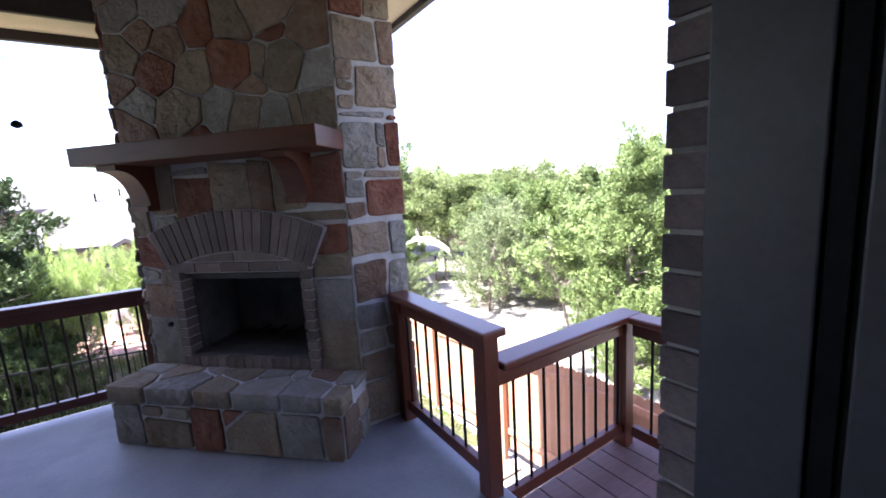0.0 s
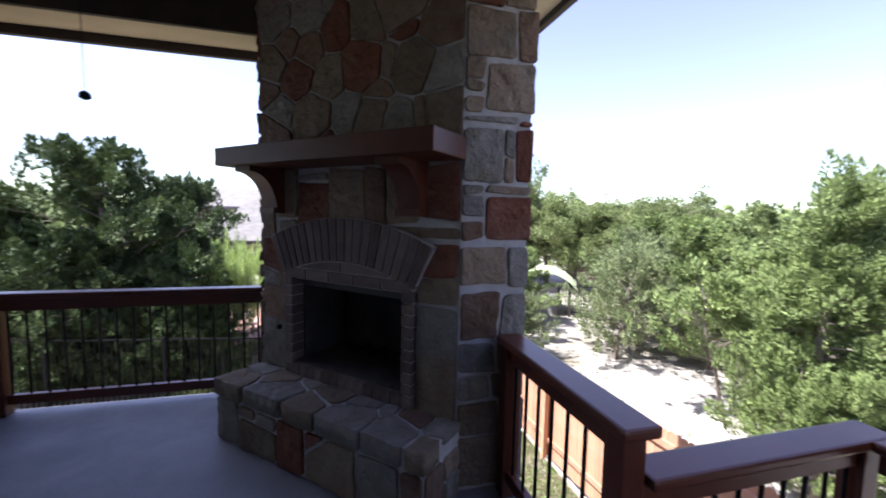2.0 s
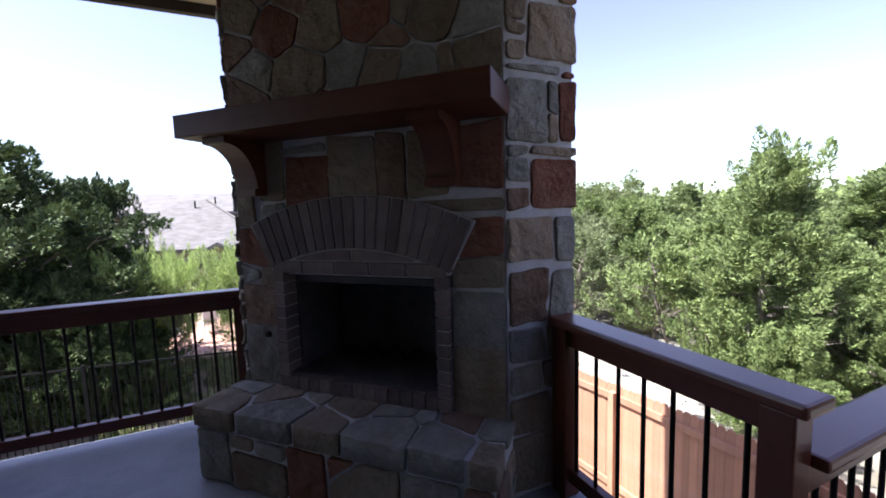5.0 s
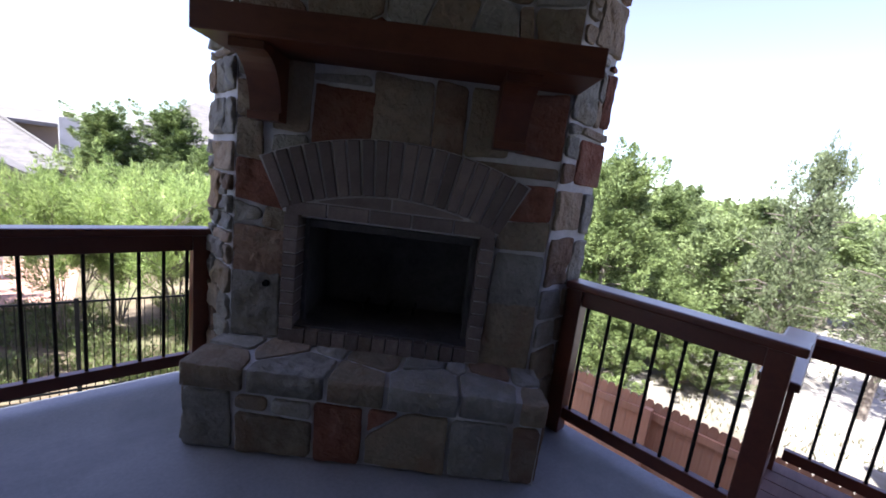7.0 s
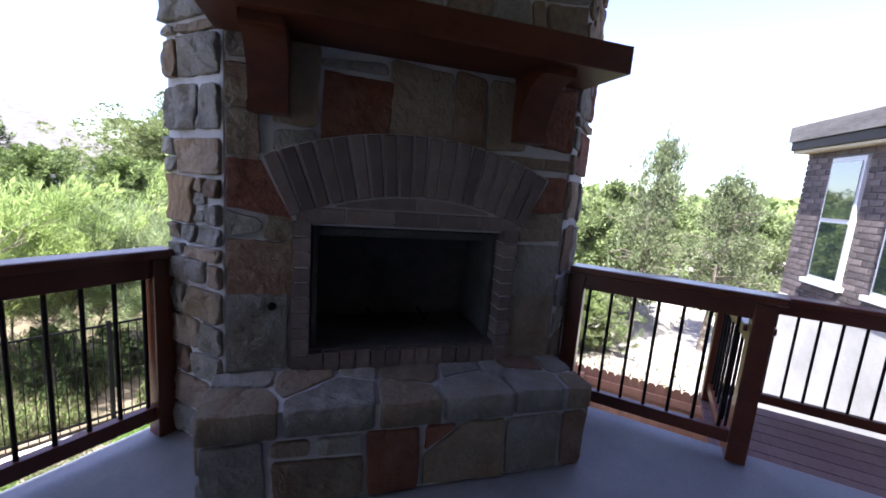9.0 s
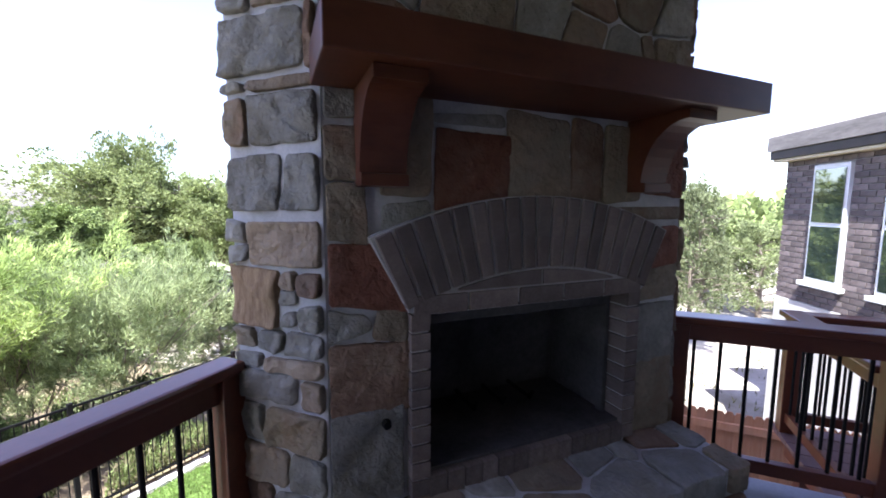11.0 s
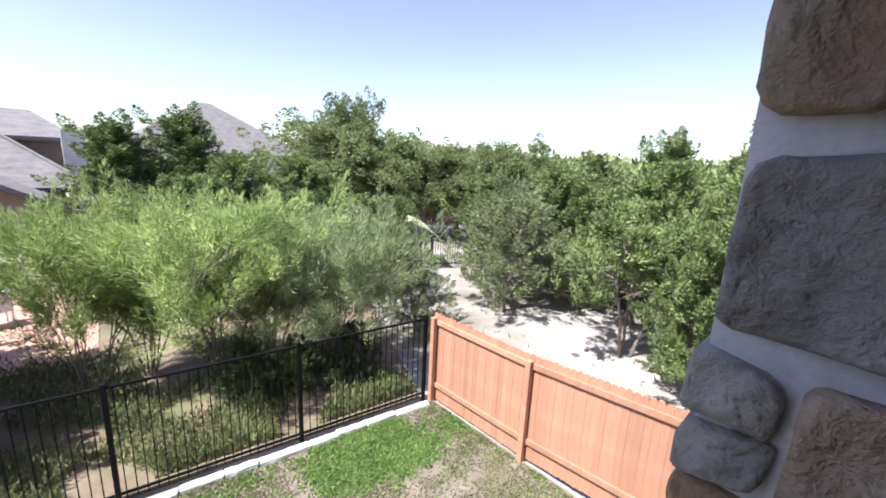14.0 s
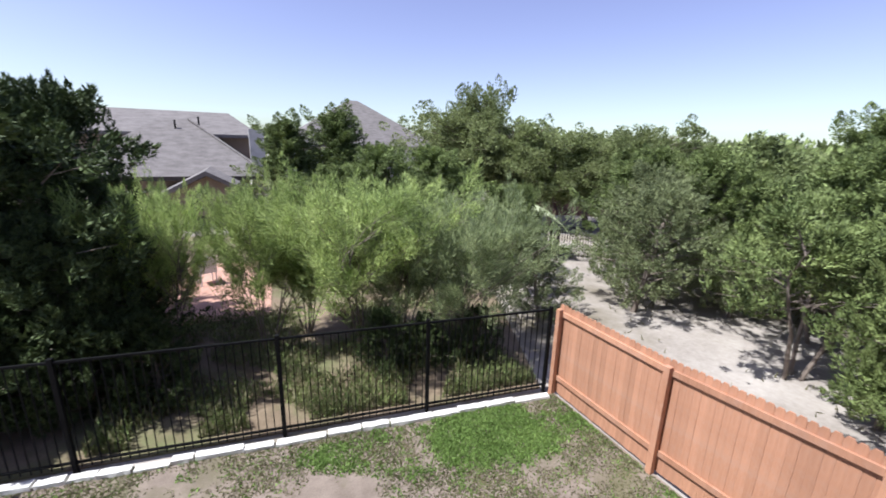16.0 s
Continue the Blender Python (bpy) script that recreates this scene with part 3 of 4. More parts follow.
# one of each shape stands in the scene; the rest share its meshes
KINDS = {
    "juniper": dict(name="juniper_tree", kind="j", height=6.0, width=4.2, base=0.08, seed=3, leaf="juniper", label="dense mid-green juniper tree", leaves=60000, size=0.10, top=0.55, slim=0.17),
    "juniper_far": dict(name="juniper_tree", kind="j", height=6.0, width=4.2, base=0.08, seed=7, leaf="hazy", label="juniper on the slope behind, leaf colour paled for haze", leaves=18000, size=0.16, top=0.5, slim=0.2),
    "juniper_tall": dict(name="juniper_tree", kind="j", height=7.5, width=3.6, base=0.06, seed=5, leaf="juniper", label="tall pointed green juniper with a ragged top", leaves=62000, size=0.105, top=0.8, plume=0.075, slim=0.17),
    "small": dict(name="juniper_tree", kind="j", height=4.0, width=3.4, base=0.38, seed=41, leaf="juniper", label="small green juniper with bare leaning trunks on pale ground", leaves=26000, size=0.105, trunks=3, lean=0.12, top=0.7, plume=0.1, slim=0.17),
    "dark": dict(name="juniper_tree", kind="j", height=6.0, width=5.2, base=0.03, seed=8, leaf="dark", label="broad dark green juniper tree", leaves=50000, size=0.125, top=0.4, slim=0.18),
    "grey": dict(name="juniper_tree", kind="j", height=5.0, width=4.6, base=0.10, seed=13, leaf="grey", label="grey-green cedar tree with bare twigs showing", leaves=26000, size=0.12, top=0.4, plume=0.095, slim=0.15),
    "oak": dict(name="oak_tree", kind="o", height=7.0, width=6.0, base=0.30, seed=21, leaf="oak", label="light green live oak with an open crown", leaves=30000, size=0.13, top=0.0, plume=0.075, slim=0.32),
    "willow": dict(name="desert_willow", kind="willow", height=3.1, width=3.0, base=0.36, seed=34, leaf="willow", label="bright green feathery desert willow with many thin stems", category="shrub", leaves=42000, size=0.12, trunks=7, lean=0.14, top=0.0, plume=0.17, slim=0.075),
    "sage": dict(name="desert_willow", kind="willow", height=2.95, width=2.8, base=0.34, seed=55, leaf="sage", label="pale sage-green feathery shrub with many thin stems", category="shrub", leaves=42000, size=0.12, trunks=7, lean=0.16, top=0.0, plume=0.18, slim=0.07),
    "open": dict(name="juniper_tree", kind="open", height=6.5, width=4.8, base=0.25, seed=77, leaf="open", label="sparse grey-green cedar with sky showing through", leaves=20000, size=0.11, top=0.45, plume=0.06, slim=0.2),
}
MADE = {}


def plant(kind, x, y, scale=1.0, turn=0.0, wide=1.0, z=GZ):
    m = pose(x, y, z - 0.05, 0, 0, turn)
    if kind not in MADE:
        MADE[kind] = t = tree(**KINDS[kind])
        t.matrix_basis = m @ Matrix.Diagonal((scale * wide, scale * wide, scale, 1))
    else:
        t = copy_thing(MADE[kind], m)
        t.scale = (scale * wide, scale * wide, scale)
    return t



# where the trees stand
plant("dark", -5.65, 13.23, 1.08, 259, 1.11)
plant("dark", -4.58, 14.27, 0.96, 51, 0.98)
plant("dark", -4.42, 15.90, 0.72, 147, 0.89)
plant("willow", -0.78, 12.89, 0.98, 189, 0.66)
plant("willow", 1.26, 12.21, 1.04, 66, 0.92)
plant("sage", 3.02, 10.95, 1.00, 298, 0.84)
plant("willow", -2.57, 13.25, 0.98, 24, 0.52)
plant("sage", 2.2, 12.2, 0.86, 260, 0.8)
plant("willow", 0.18, 13.4, 0.90, 99, 0.8)
plant("juniper_tall", 0.97, 20.79, 0.75, 207, 1.69)
plant("juniper_tall", 3.28, 21.40, 0.82, 218, 1.64)
plant("juniper", 1.59, 18.68, 0.67, 135, 1.57)
plant("juniper", 4.40, 18.98, 0.79, 356, 1.48)
plant("juniper", 7.53, 20.91, 0.78, 359, 1.88)
plant("oak", 12.39, 26.22, 0.96, 276, 1.39)
plant("oak", 14.2, 24.6, 0.89, 326, 1.2)
plant("oak", 17.15, 21.17, 0.79, 275, 1.56)
plant("juniper", 7.40, 16.37, 0.57, 145, 1.85)
plant("juniper", 4.27, 16.90, 0.60, 144, 1.65)
plant("juniper_far", 16.50, 17.32, 0.84, 92, 1.42)
plant("juniper_far", 19.35, 16.73, 0.88, 64, 1.49)
plant("juniper_far", 16.83, 13.09, 0.80, 210, 1.59)
plant("oak", 12.04, 26.12, 1.17, 147, 0.62)
plant("dark", -10.47, 12.38, 0.98, 346, 1.10)
plant("juniper_far", -12.52, 15.97, 0.91, 40, 1.40)
plant("dark", -3.6, 12.0, 0.5, 332, 0.72)
plant("small", 9.24, 7.43, 0.97, 0, 1.03)
plant("grey", 9.1, 11.3, 0.78, 77, 1.06)
plant("grey", 10.8, 12.3, 0.86, 154, 1.11)
plant("grey", 6.0, 11.8, 0.48, 231, 1.18)
plant("juniper", 13.0, 11.2, 0.82, 308, 1.34)
plant("juniper", 14.2, 8.8, 0.87, 25, 1.32)
plant("juniper_tall", 15.4, 6.2, 0.68, 102, 1.64)
plant("juniper_far", 13.9, 4.4, 0.75, 179, 1.27)
plant("juniper_tall", 17.4, 9.2, 0.83, 256, 1.48)
plant("juniper_far", 16.5, 12.4, 0.92, 333, 1.30)
plant("juniper", 12.8, 14.6, 0.82, 50, 1.34)
plant("open", 12.0, 2.3, 1.0, 127, 0.58)
plant("open", 12.8, 0.3, 0.86, 204, 0.78)
plant("juniper_far", 19.5, 4.0, 0.90, 281, 1.38)
plant("juniper_far", 20.5, 7.0, 0.97, 358, 1.28)
plant("oak", 17.0, 18.5, 0.83, 75, 1.13)
plant("oak", 14.5, 21.5, 0.80, 152, 1.13)
plant("juniper_far", 21, -1.5, 0.77, 229, 1.55)
plant("juniper_far", 24, 1.5, 0.83, 306, 1.54)
plant("grey", 11.4, 9.9, 0.46, 23, 1.23)
plant("grey", 17.8, -3.0, 0.80, 100, 1.25)
# next five: dark junipers added to blacken the shade behind the fence
plant("dark", -5.4, 12.2, 0.70, 177, 1.04)
plant("dark", -7.6, 12.6, 0.87, 254, 0.93)
plant("dark", -3.6, 13.2, 0.50, 331, 1.15)
plant("dark", -4.3, 12.1, 0.58, 61, 0.95)
plant("dark", -6.3, 12.4, 0.62, 140, 0.95)
plant("grey", 11.5, 5.2, 0.44, 48, 1.28)
plant("grey", 10.6, 3.0, 0.34, 125, 1.41)
plant("juniper_far", 15.2, 3.0, 0.57, 202, 1.43)
plant("small", 11.6, 7.9, 1.05, 279, 1.06)
plant("juniper", 6.6, 13.6, 0.62, 33, 0.55)
# low dark crowns added in place of the shade under the shrubs
for bx, by, bs in ((3.3, 10.7, 0.24), (2.3, 10.9, 0.22), (1.4, 11.1, 0.24), (-2.6, 11.7, 0.30), (-3.5, 11.7, 0.36), (-4.7, 11.8, 0.42), (-5.9, 12.0, 0.45), (-7.0, 12.2, 0.45)):
    plant("dark", bx, by, bs, bx * 77 % 360, 0.95)
plant("juniper_tall", 8.5, 5.6, 0.755, 12, 1.05)
plant("juniper", 8.7, 5.9, 0.74, 150, 0.55)
plant("juniper", 7.5, 4.6, 0.42, 80, 1.15)
plant("juniper", 10.9, 5.0, 0.62, 200, 1.2)
plant("juniper", 10.2, 3.6, 0.42, 290, 1.25)

# ---- neighbouring houses ----
def roof_piece(points, faces):
    bm = bmesh.new()
    vs = [bm.verts.new(p) for p in points]
    for f in faces:
        bm.faces.new([vs[i] for i in f])
    bmesh.ops.recalc_face_normals(bm, faces=bm.faces)
    return bm


def hip(x0, x1, y0, y1, z0, z1, ridge):
    """A closed hip roof over a rectangle; ridge: half length of the ridge along x."""
    cx, cy = (x0 + x1) / 2, (y0 + y1) / 2
    pts = [(x0, y0, z0), (x1, y0, z0), (x1, y1, z0), (x0, y1, z0), (cx - ridge, cy, z1), (cx + ridge, cy, z1)]
    pts += [(x, y, z0 - 0.22) for x, y, _ in pts[:4]]
    return roof_piece(pts, [(0, 1, 5, 4), (1, 2, 5), (2, 3, 4, 5), (3, 0, 4), (9, 8, 7, 6), (6, 7, 1, 0), (7, 8, 2, 1), (8, 9, 3, 2), (9, 6, 0, 3)])


def window(parent, x, y, z, w, h, face="y", panes=2, side=-1):
    """A framed sash window on a wall that faces -y (face y) or -x (face x)."""
    at = pose(x, y, z) if face == "y" else pose(x, y, z, 0, 0, -90)
    win = part("window", box(-w / 2 - 0.035, w / 2 + 0.035, -0.05, 0.03, -0.035, h + 0.035, 0.006), M_WHITE, parent, "white framed sash window", at)
    for k in range(panes):
        z0, z1 = 0.03 + k * h / panes, (k + 1) * h / panes - 0.03
        part("pane", box(-w / 2 + 0.008, w / 2 - 0.008, -0.062, -0.054, z0, z1), M_GLASS, win)
    part("sill", box(-w / 2 - 0.1, w / 2 + 0.1, -0.10, 0.0, -0.10, -0.038, 0.006), M_WHITE, win)
    return win


def west_house():
    h = empty("house", pose(0.3, 0, -0.62), "tan stucco house with broad grey shingle hip roofs", "house")
    part("wall", box(-9.0, -0.9, 32.0, 40.0, GZ - 0.2, 0.0), M_STUCCO, h)
    part("roof", hip(-10.4, 0.3, 31.2, 41.0, 0.0, 3.35, 0.8), M_ROOF, h)
    part("upper_wall", box(-13.0, -0.7, 37.0, 45.0, 0.0, 2.45), M_STUCCO, h)
    part("upper_roof", hip(-14.0, 0.1, 36.3, 46.0, 2.45, 4.1, 5.0), M_ROOF, h)
    part("fascia", box(-10.42, 0.32, 31.14, 31.196, -0.22, 0.02), M_DARKTRIM, h)
    part("hip_cap", tube([(0.2, 31.3, 0.05), (-4.2, 36.0, 3.36)], [0.09, 0.09], 6), M_ROOF, h)
    part("chimney", box(-0.75, 0.15, 33.5, 34.4, GZ, 2.85, 0.02), M_LIME, h, "pale stucco chimney")
    part("chimney_cap", box(-0.52, -0.08, 33.7, 34.2, 2.854, 3.15, 0.03), M_IRON, h)
    part("porch_wall", prism([(-4.9, -1.75), (-1.1, -1.75), (-1.1, -0.75), (-3.0, 0.25), (-4.9, -0.75)], 28.2, 28.4, 0, "y"), M_STUCCO, h, "tan stucco gable over a dark opening")
    part("porch_roof", prism([(-5.4, -0.95), (-3.0, 0.32), (-0.6, -0.95), (-0.6, -0.75), (-3.0, 0.56), (-5.4, -0.75)], 27.7, 32.0, 0, "y"), M_ROOF, h)
    for x in (-4.7, -1.3):
        part("porch_post", box(x - 0.15, x + 0.15, 28.2, 28.5, GZ - 0.1, -1.754), M_STUCCO, h)
    for x, y, z in ((-6.3, 33.2, 1.1), (-4.9, 35.2, 2.7), (-3.6, 35.4, 2.95)):
        part("vent_pipe", tube([(x, y, z - 0.3), (x, y, z + 0.55)], [0.06, 0.06]), M_IRON, h)
    for x in (-7.6, -6.2):
        window(h, x, 31.99, -2.2, 1.0, 1.3)


def north_house():
    h = empty("house", pose(0, 0, 0), "white walled house with a grey hip roof and dark solar panels", "house")
    part("wall", box(3.4, 17.5, 44.5, 54.0, GZ - 0.2, 1.3), M_LIME, h)
    part("roof", hip(2.4, 18.2, 43.8, 55.0, 1.3, 5.9, 0.5), M_ROOF, h)
    for i in range(3):
        part("solar_panel", box(-0.8, 0.8, -0.03, 0.03, -0.9, 0.9, 0.01), M_GLASS, h, "dark blue solar panel", pose(12.1 + i * 1.35, 45.8 - 0.1, 2.75 - 0.25 * i, -50, 0, 0))
    for x in (4.6, 8.0, 13.0):
        window(h, x, 44.49, -0.9, 1.1, 1.4)


def east_wing():
    h = empty("house", pose(6.65, 0.16, 0.08, 0, 0, 197.5), "brick house wing with tall windows over a pale stucco base", "house")
    part("base_wall", box(0.0, 4.0, 0.0, 3.0, GZ - 0.4, -0.02), M_LIME, h, "pale sunlit stucco base wall")
    part("brick_wall", box(0.0, 4.0, 0.03, 3.0, -0.016, 2.10), M_BRICKMORTAR, h)
    part("soffit", box(-0.1, 4.0, -0.14, 3.0, 2.104, 2.14), M_CREAM, h)
    part("fascia", box(-0.13, 4.0, -0.17, 3.0, 2.144, 2.27, 0.01), M_DARKTRIM, h)
    part("roof", hip(-0.16, 4.1, -0.2, 3.4, 2.494, 3.3, 0.9), M_ROOF, h)
    wins = ((0.84, 0.50), (1.98, 0.66), (3.2, 0.66))
    brick = None
    for r in range(26):
        z = -0.01 + r * 0.0815
        runs = [(0.0, 3.6)]
        if 0.26 < z < 2.0:
            cuts = [0.0] + [v for c, w in wins for v in (c - w / 2 - 0.055, c + w / 2 + 0.055)]
            runs = list(zip(cuts[0:-1:2], cuts[1::2]))
        for a0, b0 in runs:
            x = a0 - (0.10 if r % 2 else 0.0)
            while x < b0 - 0.02:
                a, b = max(x, a0), min(x + 0.203, b0)
                if b - a > 0.199:
                    if brick is None:
                        brick = part("brick", box(0, 0.203, 0.012, 0.05, 0, 0.068, 0.003), M_BRICK, h, at=pose(x, 0, z))
                    else:
                        shared("brick", brick.data, h, pose(x, 0, z))
                elif b - a > 0.03:
                    part("brick", box(a, b, 0.012, 0.05, z, z + 0.068, 0.003), M_BRICK, h)
                x += 0.213
    for c, w in wins:
        window(h, c, 0.03, 0.36, w, 1.60)
    part("rear_wall", box(-1.5, -0.004, 1.6, 4.0, GZ - 0.4, 1.95), M_BRICK, h)
    part("rear_roof", hip(-1.8, -0.26, 1.3, 4.4, 2.2, 2.9, 0.2), M_ROOF, h)
    window(h, -0.75, 1.59, 0.5, 0.6, 1.2)


west_house()
north_house()
east_wing()

# neighbour's patio and far boundary
tagged(part("patio", prism([(-9, 15.2), (-0.6, 15.0), (-0.2, 20.5), (-9, 21.0)], GZ - 0.1, GZ + 0.03), M_PATIO), "terracotta patio of the neighbouring yard", "patio", kind="structure")
far_fence = empty("wooden_fence", pose(16.6, 26.2, GZ, 0, 0, -25), "weathered brown wooden fence among the trees", "fence")
board = None
for i in range(36):
    if board is None:
        board = part("picket", box(0, 0.135, 0, 0.02, 0.05, 1.8), M_DECK, far_fence, at=pose(i * 0.142, 0, 0))
    else:
        shared("picket", board.data, far_fence, pose(i * 0.142, 0, 0))
part("rail", box(0, 5.1, 0.021, 0.06, 0.4, 0.5), M_DECK, far_fence)
gate = empty("iron_gate", pose(10.6, 16.6, GZ, 0, 0, -30), "dark iron gate under the trees", "gate")
for i in range(15):
    part("bar", tube([(i * 0.11, 0, 0.1), (i * 0.11, 0, 1.5)], [0.011, 0.011], 6), M_IRON, gate)
for z in (0.2, 1.4):
    part("rail", box(-0.02, 1.56, -0.015, 0.015, z - 0.02, z + 0.02), M_IRON, gate)
chairs = []
for i, (cx, cy, cr) in enumerate(((-3.3, 17.6, 20), (-2.3, 18.3, 200), (-4.6, 17.9, 80))):
    m = pose(cx, cy, GZ + 0.03, 0, 0, cr)
    if not chairs:
        c = empty("patio_chair", m, "pale patio chair on the terracotta paving", "chair", "patio chairs")
        part("seat", box(-0.25, 0.25, -0.25, 0.25, 0.40, 0.45, 0.015), M_WHITE, c)
        part("backrest", box(-0.25, 0.25, 0.22, 0.26, 0.454, 0.95, 0.015), M_WHITE, c)
        for a in (-0.22, 0.22):
            for b in (-0.22, 0.22):
                part("leg", box(a - 0.02, a + 0.02, b - 0.02, b + 0.02, 0.0, 0.398, 0.004), M_WHITE, c)
        chairs.append(c)
    else:
        copy_thing(chairs[0], m)

# weathered garden shed with a pale green curved roof
shed = empty("garden_shed", pose(10.2, 17.9, GZ, 0, 0, -32), "weathered grey board shed with a pale green curved roof", "shed")
M_SHED = surface("weathered_grey_board", (0.24, 0.225, 0.21), (0.38, 0.36, 0.34), 4, 30, 0.9, 0.4, 0.003, stretch=(1, 1, 0.1), vary=0.2)
M_CANOPY = surface("pale_green_canopy", (0.36, 0.40, 0.22), (0.46, 0.50, 0.30), 2, 30, 0.8, 0.2, 0.002)
plank = None
for i in range(13):
    at = pose(-1.2 + i * 0.142, -0.9, 0)
    if plank is None:
        plank = part("board", box(0, 0.136, 0, 0.02, 0.0, 1.30), M_SHED, shed, at=at)
    else:
        shared("board", plank.data, shed, at)
for x, y in ((-1.2, 0.9), (1.2, 0.9), (1.2, -0.9), (0.7, -0.88)):
    part("post", box(x - 0.05, x + 0.05, y - 0.05, y + 0.05, -0.1, 1.30), M_DARKTRIM, shed)
curve = [(-1.5 + 3.0 * k / 12, 1.32 + 0.75 * math.sin(math.pi * k / 12) ** 0.8) for k in range(13)]
part("roof", prism(curve + [(x, z - 0.04) for x, z in curve[::-1]], -1.2, 1.2, 0, "y"), M_CANOPY, shed)

# ---- grass, undergrowth and far woods ----
def scatter(name, spots, leaf, label, category, size, slim, rng, droop=-0.5):
    gen = np.random.default_rng(rng.randrange(9999))
    p, out = np.array([tuple(a) for a, _ in spots]), np.array([tuple(b) for _, b in spots])
    d = out + gen.normal(0, 0.6, p.shape) + np.array([0, 0, 0.3 - droop])
    return tagged(triangles(name, p, d, size, slim, gen, leaf), label, category, kind="stuff")


rng = random.Random(91)
UP = Vector((0, 0, 1))
green, dry = [], []
for _ in range(210000):
    x, y = rng.uniform(-4.5, 4.05), rng.uniform(5.3, 9.0)
    if y < 6.4 and x < 0.5:
        continue
    y += max(0.0, (4.05 - x) * 0.153) * (y - 5.3) / 3.7
    patch = math.exp(-(((x - 2.4) / 1.5) ** 2 + ((y - 8.5) / 0.7) ** 2)) + 0.5 * noise.noise((x * 1.3, y * 1.3, 2.0)) + 0.25 * noise.noise((x * 5, y * 5, 4.0)) + 0.45 * math.exp(-(((x - 0.1) / 1.0) ** 2 + ((y - 9.2) / 0.3) ** 2))
    if patch > 0.24 + 0.36 * rng.random():
        green.append((Vector((x, y, GZ + 0.045)), UP))
    elif noise.noise((x * 0.9, y * 0.9, 7.0)) + 0.35 * noise.noise((x * 4, y * 4, 1.0)) > -0.35 + 0.6 * rng.random() and rng.random() < 0.8:
        (dry if rng.random() < 0.82 else green).append((Vector((x, y, GZ + 0.035)), UP))
scatter("grass", green, "grass", "short green grass on the lawn", "grass", 0.05, 0.30, rng, 0.15)
scatter("dry_grass", dry, "dry", "sparse dry yellow-green grass on bare soil", "grass", 0.036, 0.36, rng, 0.2)

tagged(part("soil", prism([(-16, 10.9 + 1.3), (-7, 10.9), (4.0, 9.3), (6.0, 14.0), (4.0, 26), (-16, 26)], GZ - 0.1, GZ + 0.012), M_LITTER), "shaded soil with leaf litter under the shrubs", "soil", kind="structure")
low, lowdry = [], []
for _ in range(46000):
    x = rng.uniform(-3.4, 4)
    y = 9.45 + (4.0 - x) * 0.153 + rng.random() ** 1.6 * 5.0
    if noise.noise((x * 0.8, y * 0.8, 5.0)) > -0.2:
        (low if rng.random() < 0.8 else lowdry).append((Vector((x, y, GZ + 0.03 + abs(rng.gauss(0, 0.13)))), UP))
for _ in range(26000):
    x, y = rng.uniform(5, 26), rng.uniform(-2, 26)
    if 5 < x < 12 and 5 < y < 11 and rng.random() < 0.85:
        continue
    if noise.noise((x * 0.35, y * 0.35, 9.0)) + 0.4 * noise.noise((x * 1.5, y * 1.5, 2.0)) > 0.1:
        lowdry.append((Vector((x, y, GZ + rng.uniform(0.0, 0.08))), UP))
scatter("undergrowth", low, "juniper", "low green weeds behind the iron fence", "weeds", 0.09, 0.11, rng)
scatter("dry_weeds", lowdry, "dry", "dry weeds and stubble on pale ground", "weeds", 0.14, 0.12, rng)


def woods(name, count, r0, r1, leaf, label, size, seed, spread, z_add=0.0):
    rng = random.Random(seed)
    spots = []
    for _ in range(count):
        a, d = rng.uniform(-1.4, 2.2), r0 + (r1 - r0) * rng.random() ** 0.8
        x, y = d * math.sin(a), d * math.cos(a)
        if 26 < y < 56 and -15 < x < 19:
            continue
        h, w = rng.uniform(3.5, 6.0) + z_add + max(0, d - 60) * 0.02, rng.uniform(1.6, 3.2) * spread
        for _ in range(70):
            v = Vector((rng.gauss(0, 1), rng.gauss(0, 1), abs(rng.gauss(0, 1)))).normalized() * rng.random() ** 0.3
            spots.append((Vector((x + v.x * w, y + v.y * w, GZ + 0.4 + v.z * h * (0.8 + 0.2 * rng.random()))), v))
    return scatter(name, spots, leaf, label, "woods", size, 0.45, rng, 0.0)


woods("far_woods", 420, 30, 75, "juniper", "dense green juniper woods in the distance", 0.55, 4, 1.0)
woods("far_woods", 260, 34, 80, "oak", "lighter green oaks among the distant woods", 0.55, 6, 1.1)
woods("far_hills_woods", 620, 80, 330, "juniper", "hazy wooded hills on the horizon", 2.2, 9, 3.4, 2.0)

# ---- stones of the fireplace ----
def clip(poly, a, b, c):
    """Keep the side of the polygon where a x + b y <= c."""
    out = []
    for i, p in enumerate(poly):
        q = poly[(i + 1) % len(poly)]
        dp, dq = a * p[0] + b * p[1] - c, a * q[0] + b * q[1] - c
        if dp <= 0:
            out.append(p)
        if dp * dq < 0:
            t = dp / (dp - dq)
            out.append((p[0] + (q[0] - p[0]) * t, p[1] + (q[1] - p[1]) * t))
    return out


def heft(i):
    """A lead of one stone over its neighbours, so that sizes differ."""
    return 0.012 * math.sin(i * 2.1 + 0.6)


def cell(seeds, i, outline, tall=1.0):
    """The part of the outline nearest to seed i: the outline of one field stone."""
    poly, (sx, sy) = list(outline), seeds[i][:2]
    for j, s in enumerate(seeds):
        if j != i and poly:
            nx, ny = s[0] - sx, (s[1] - sy) * tall * tall
            poly = clip(poly, nx, ny, nx * (sx + s[0]) / 2 + ny * (sy + s[1]) / 2 + (heft(i) - heft(j)) / 2)
    return poly


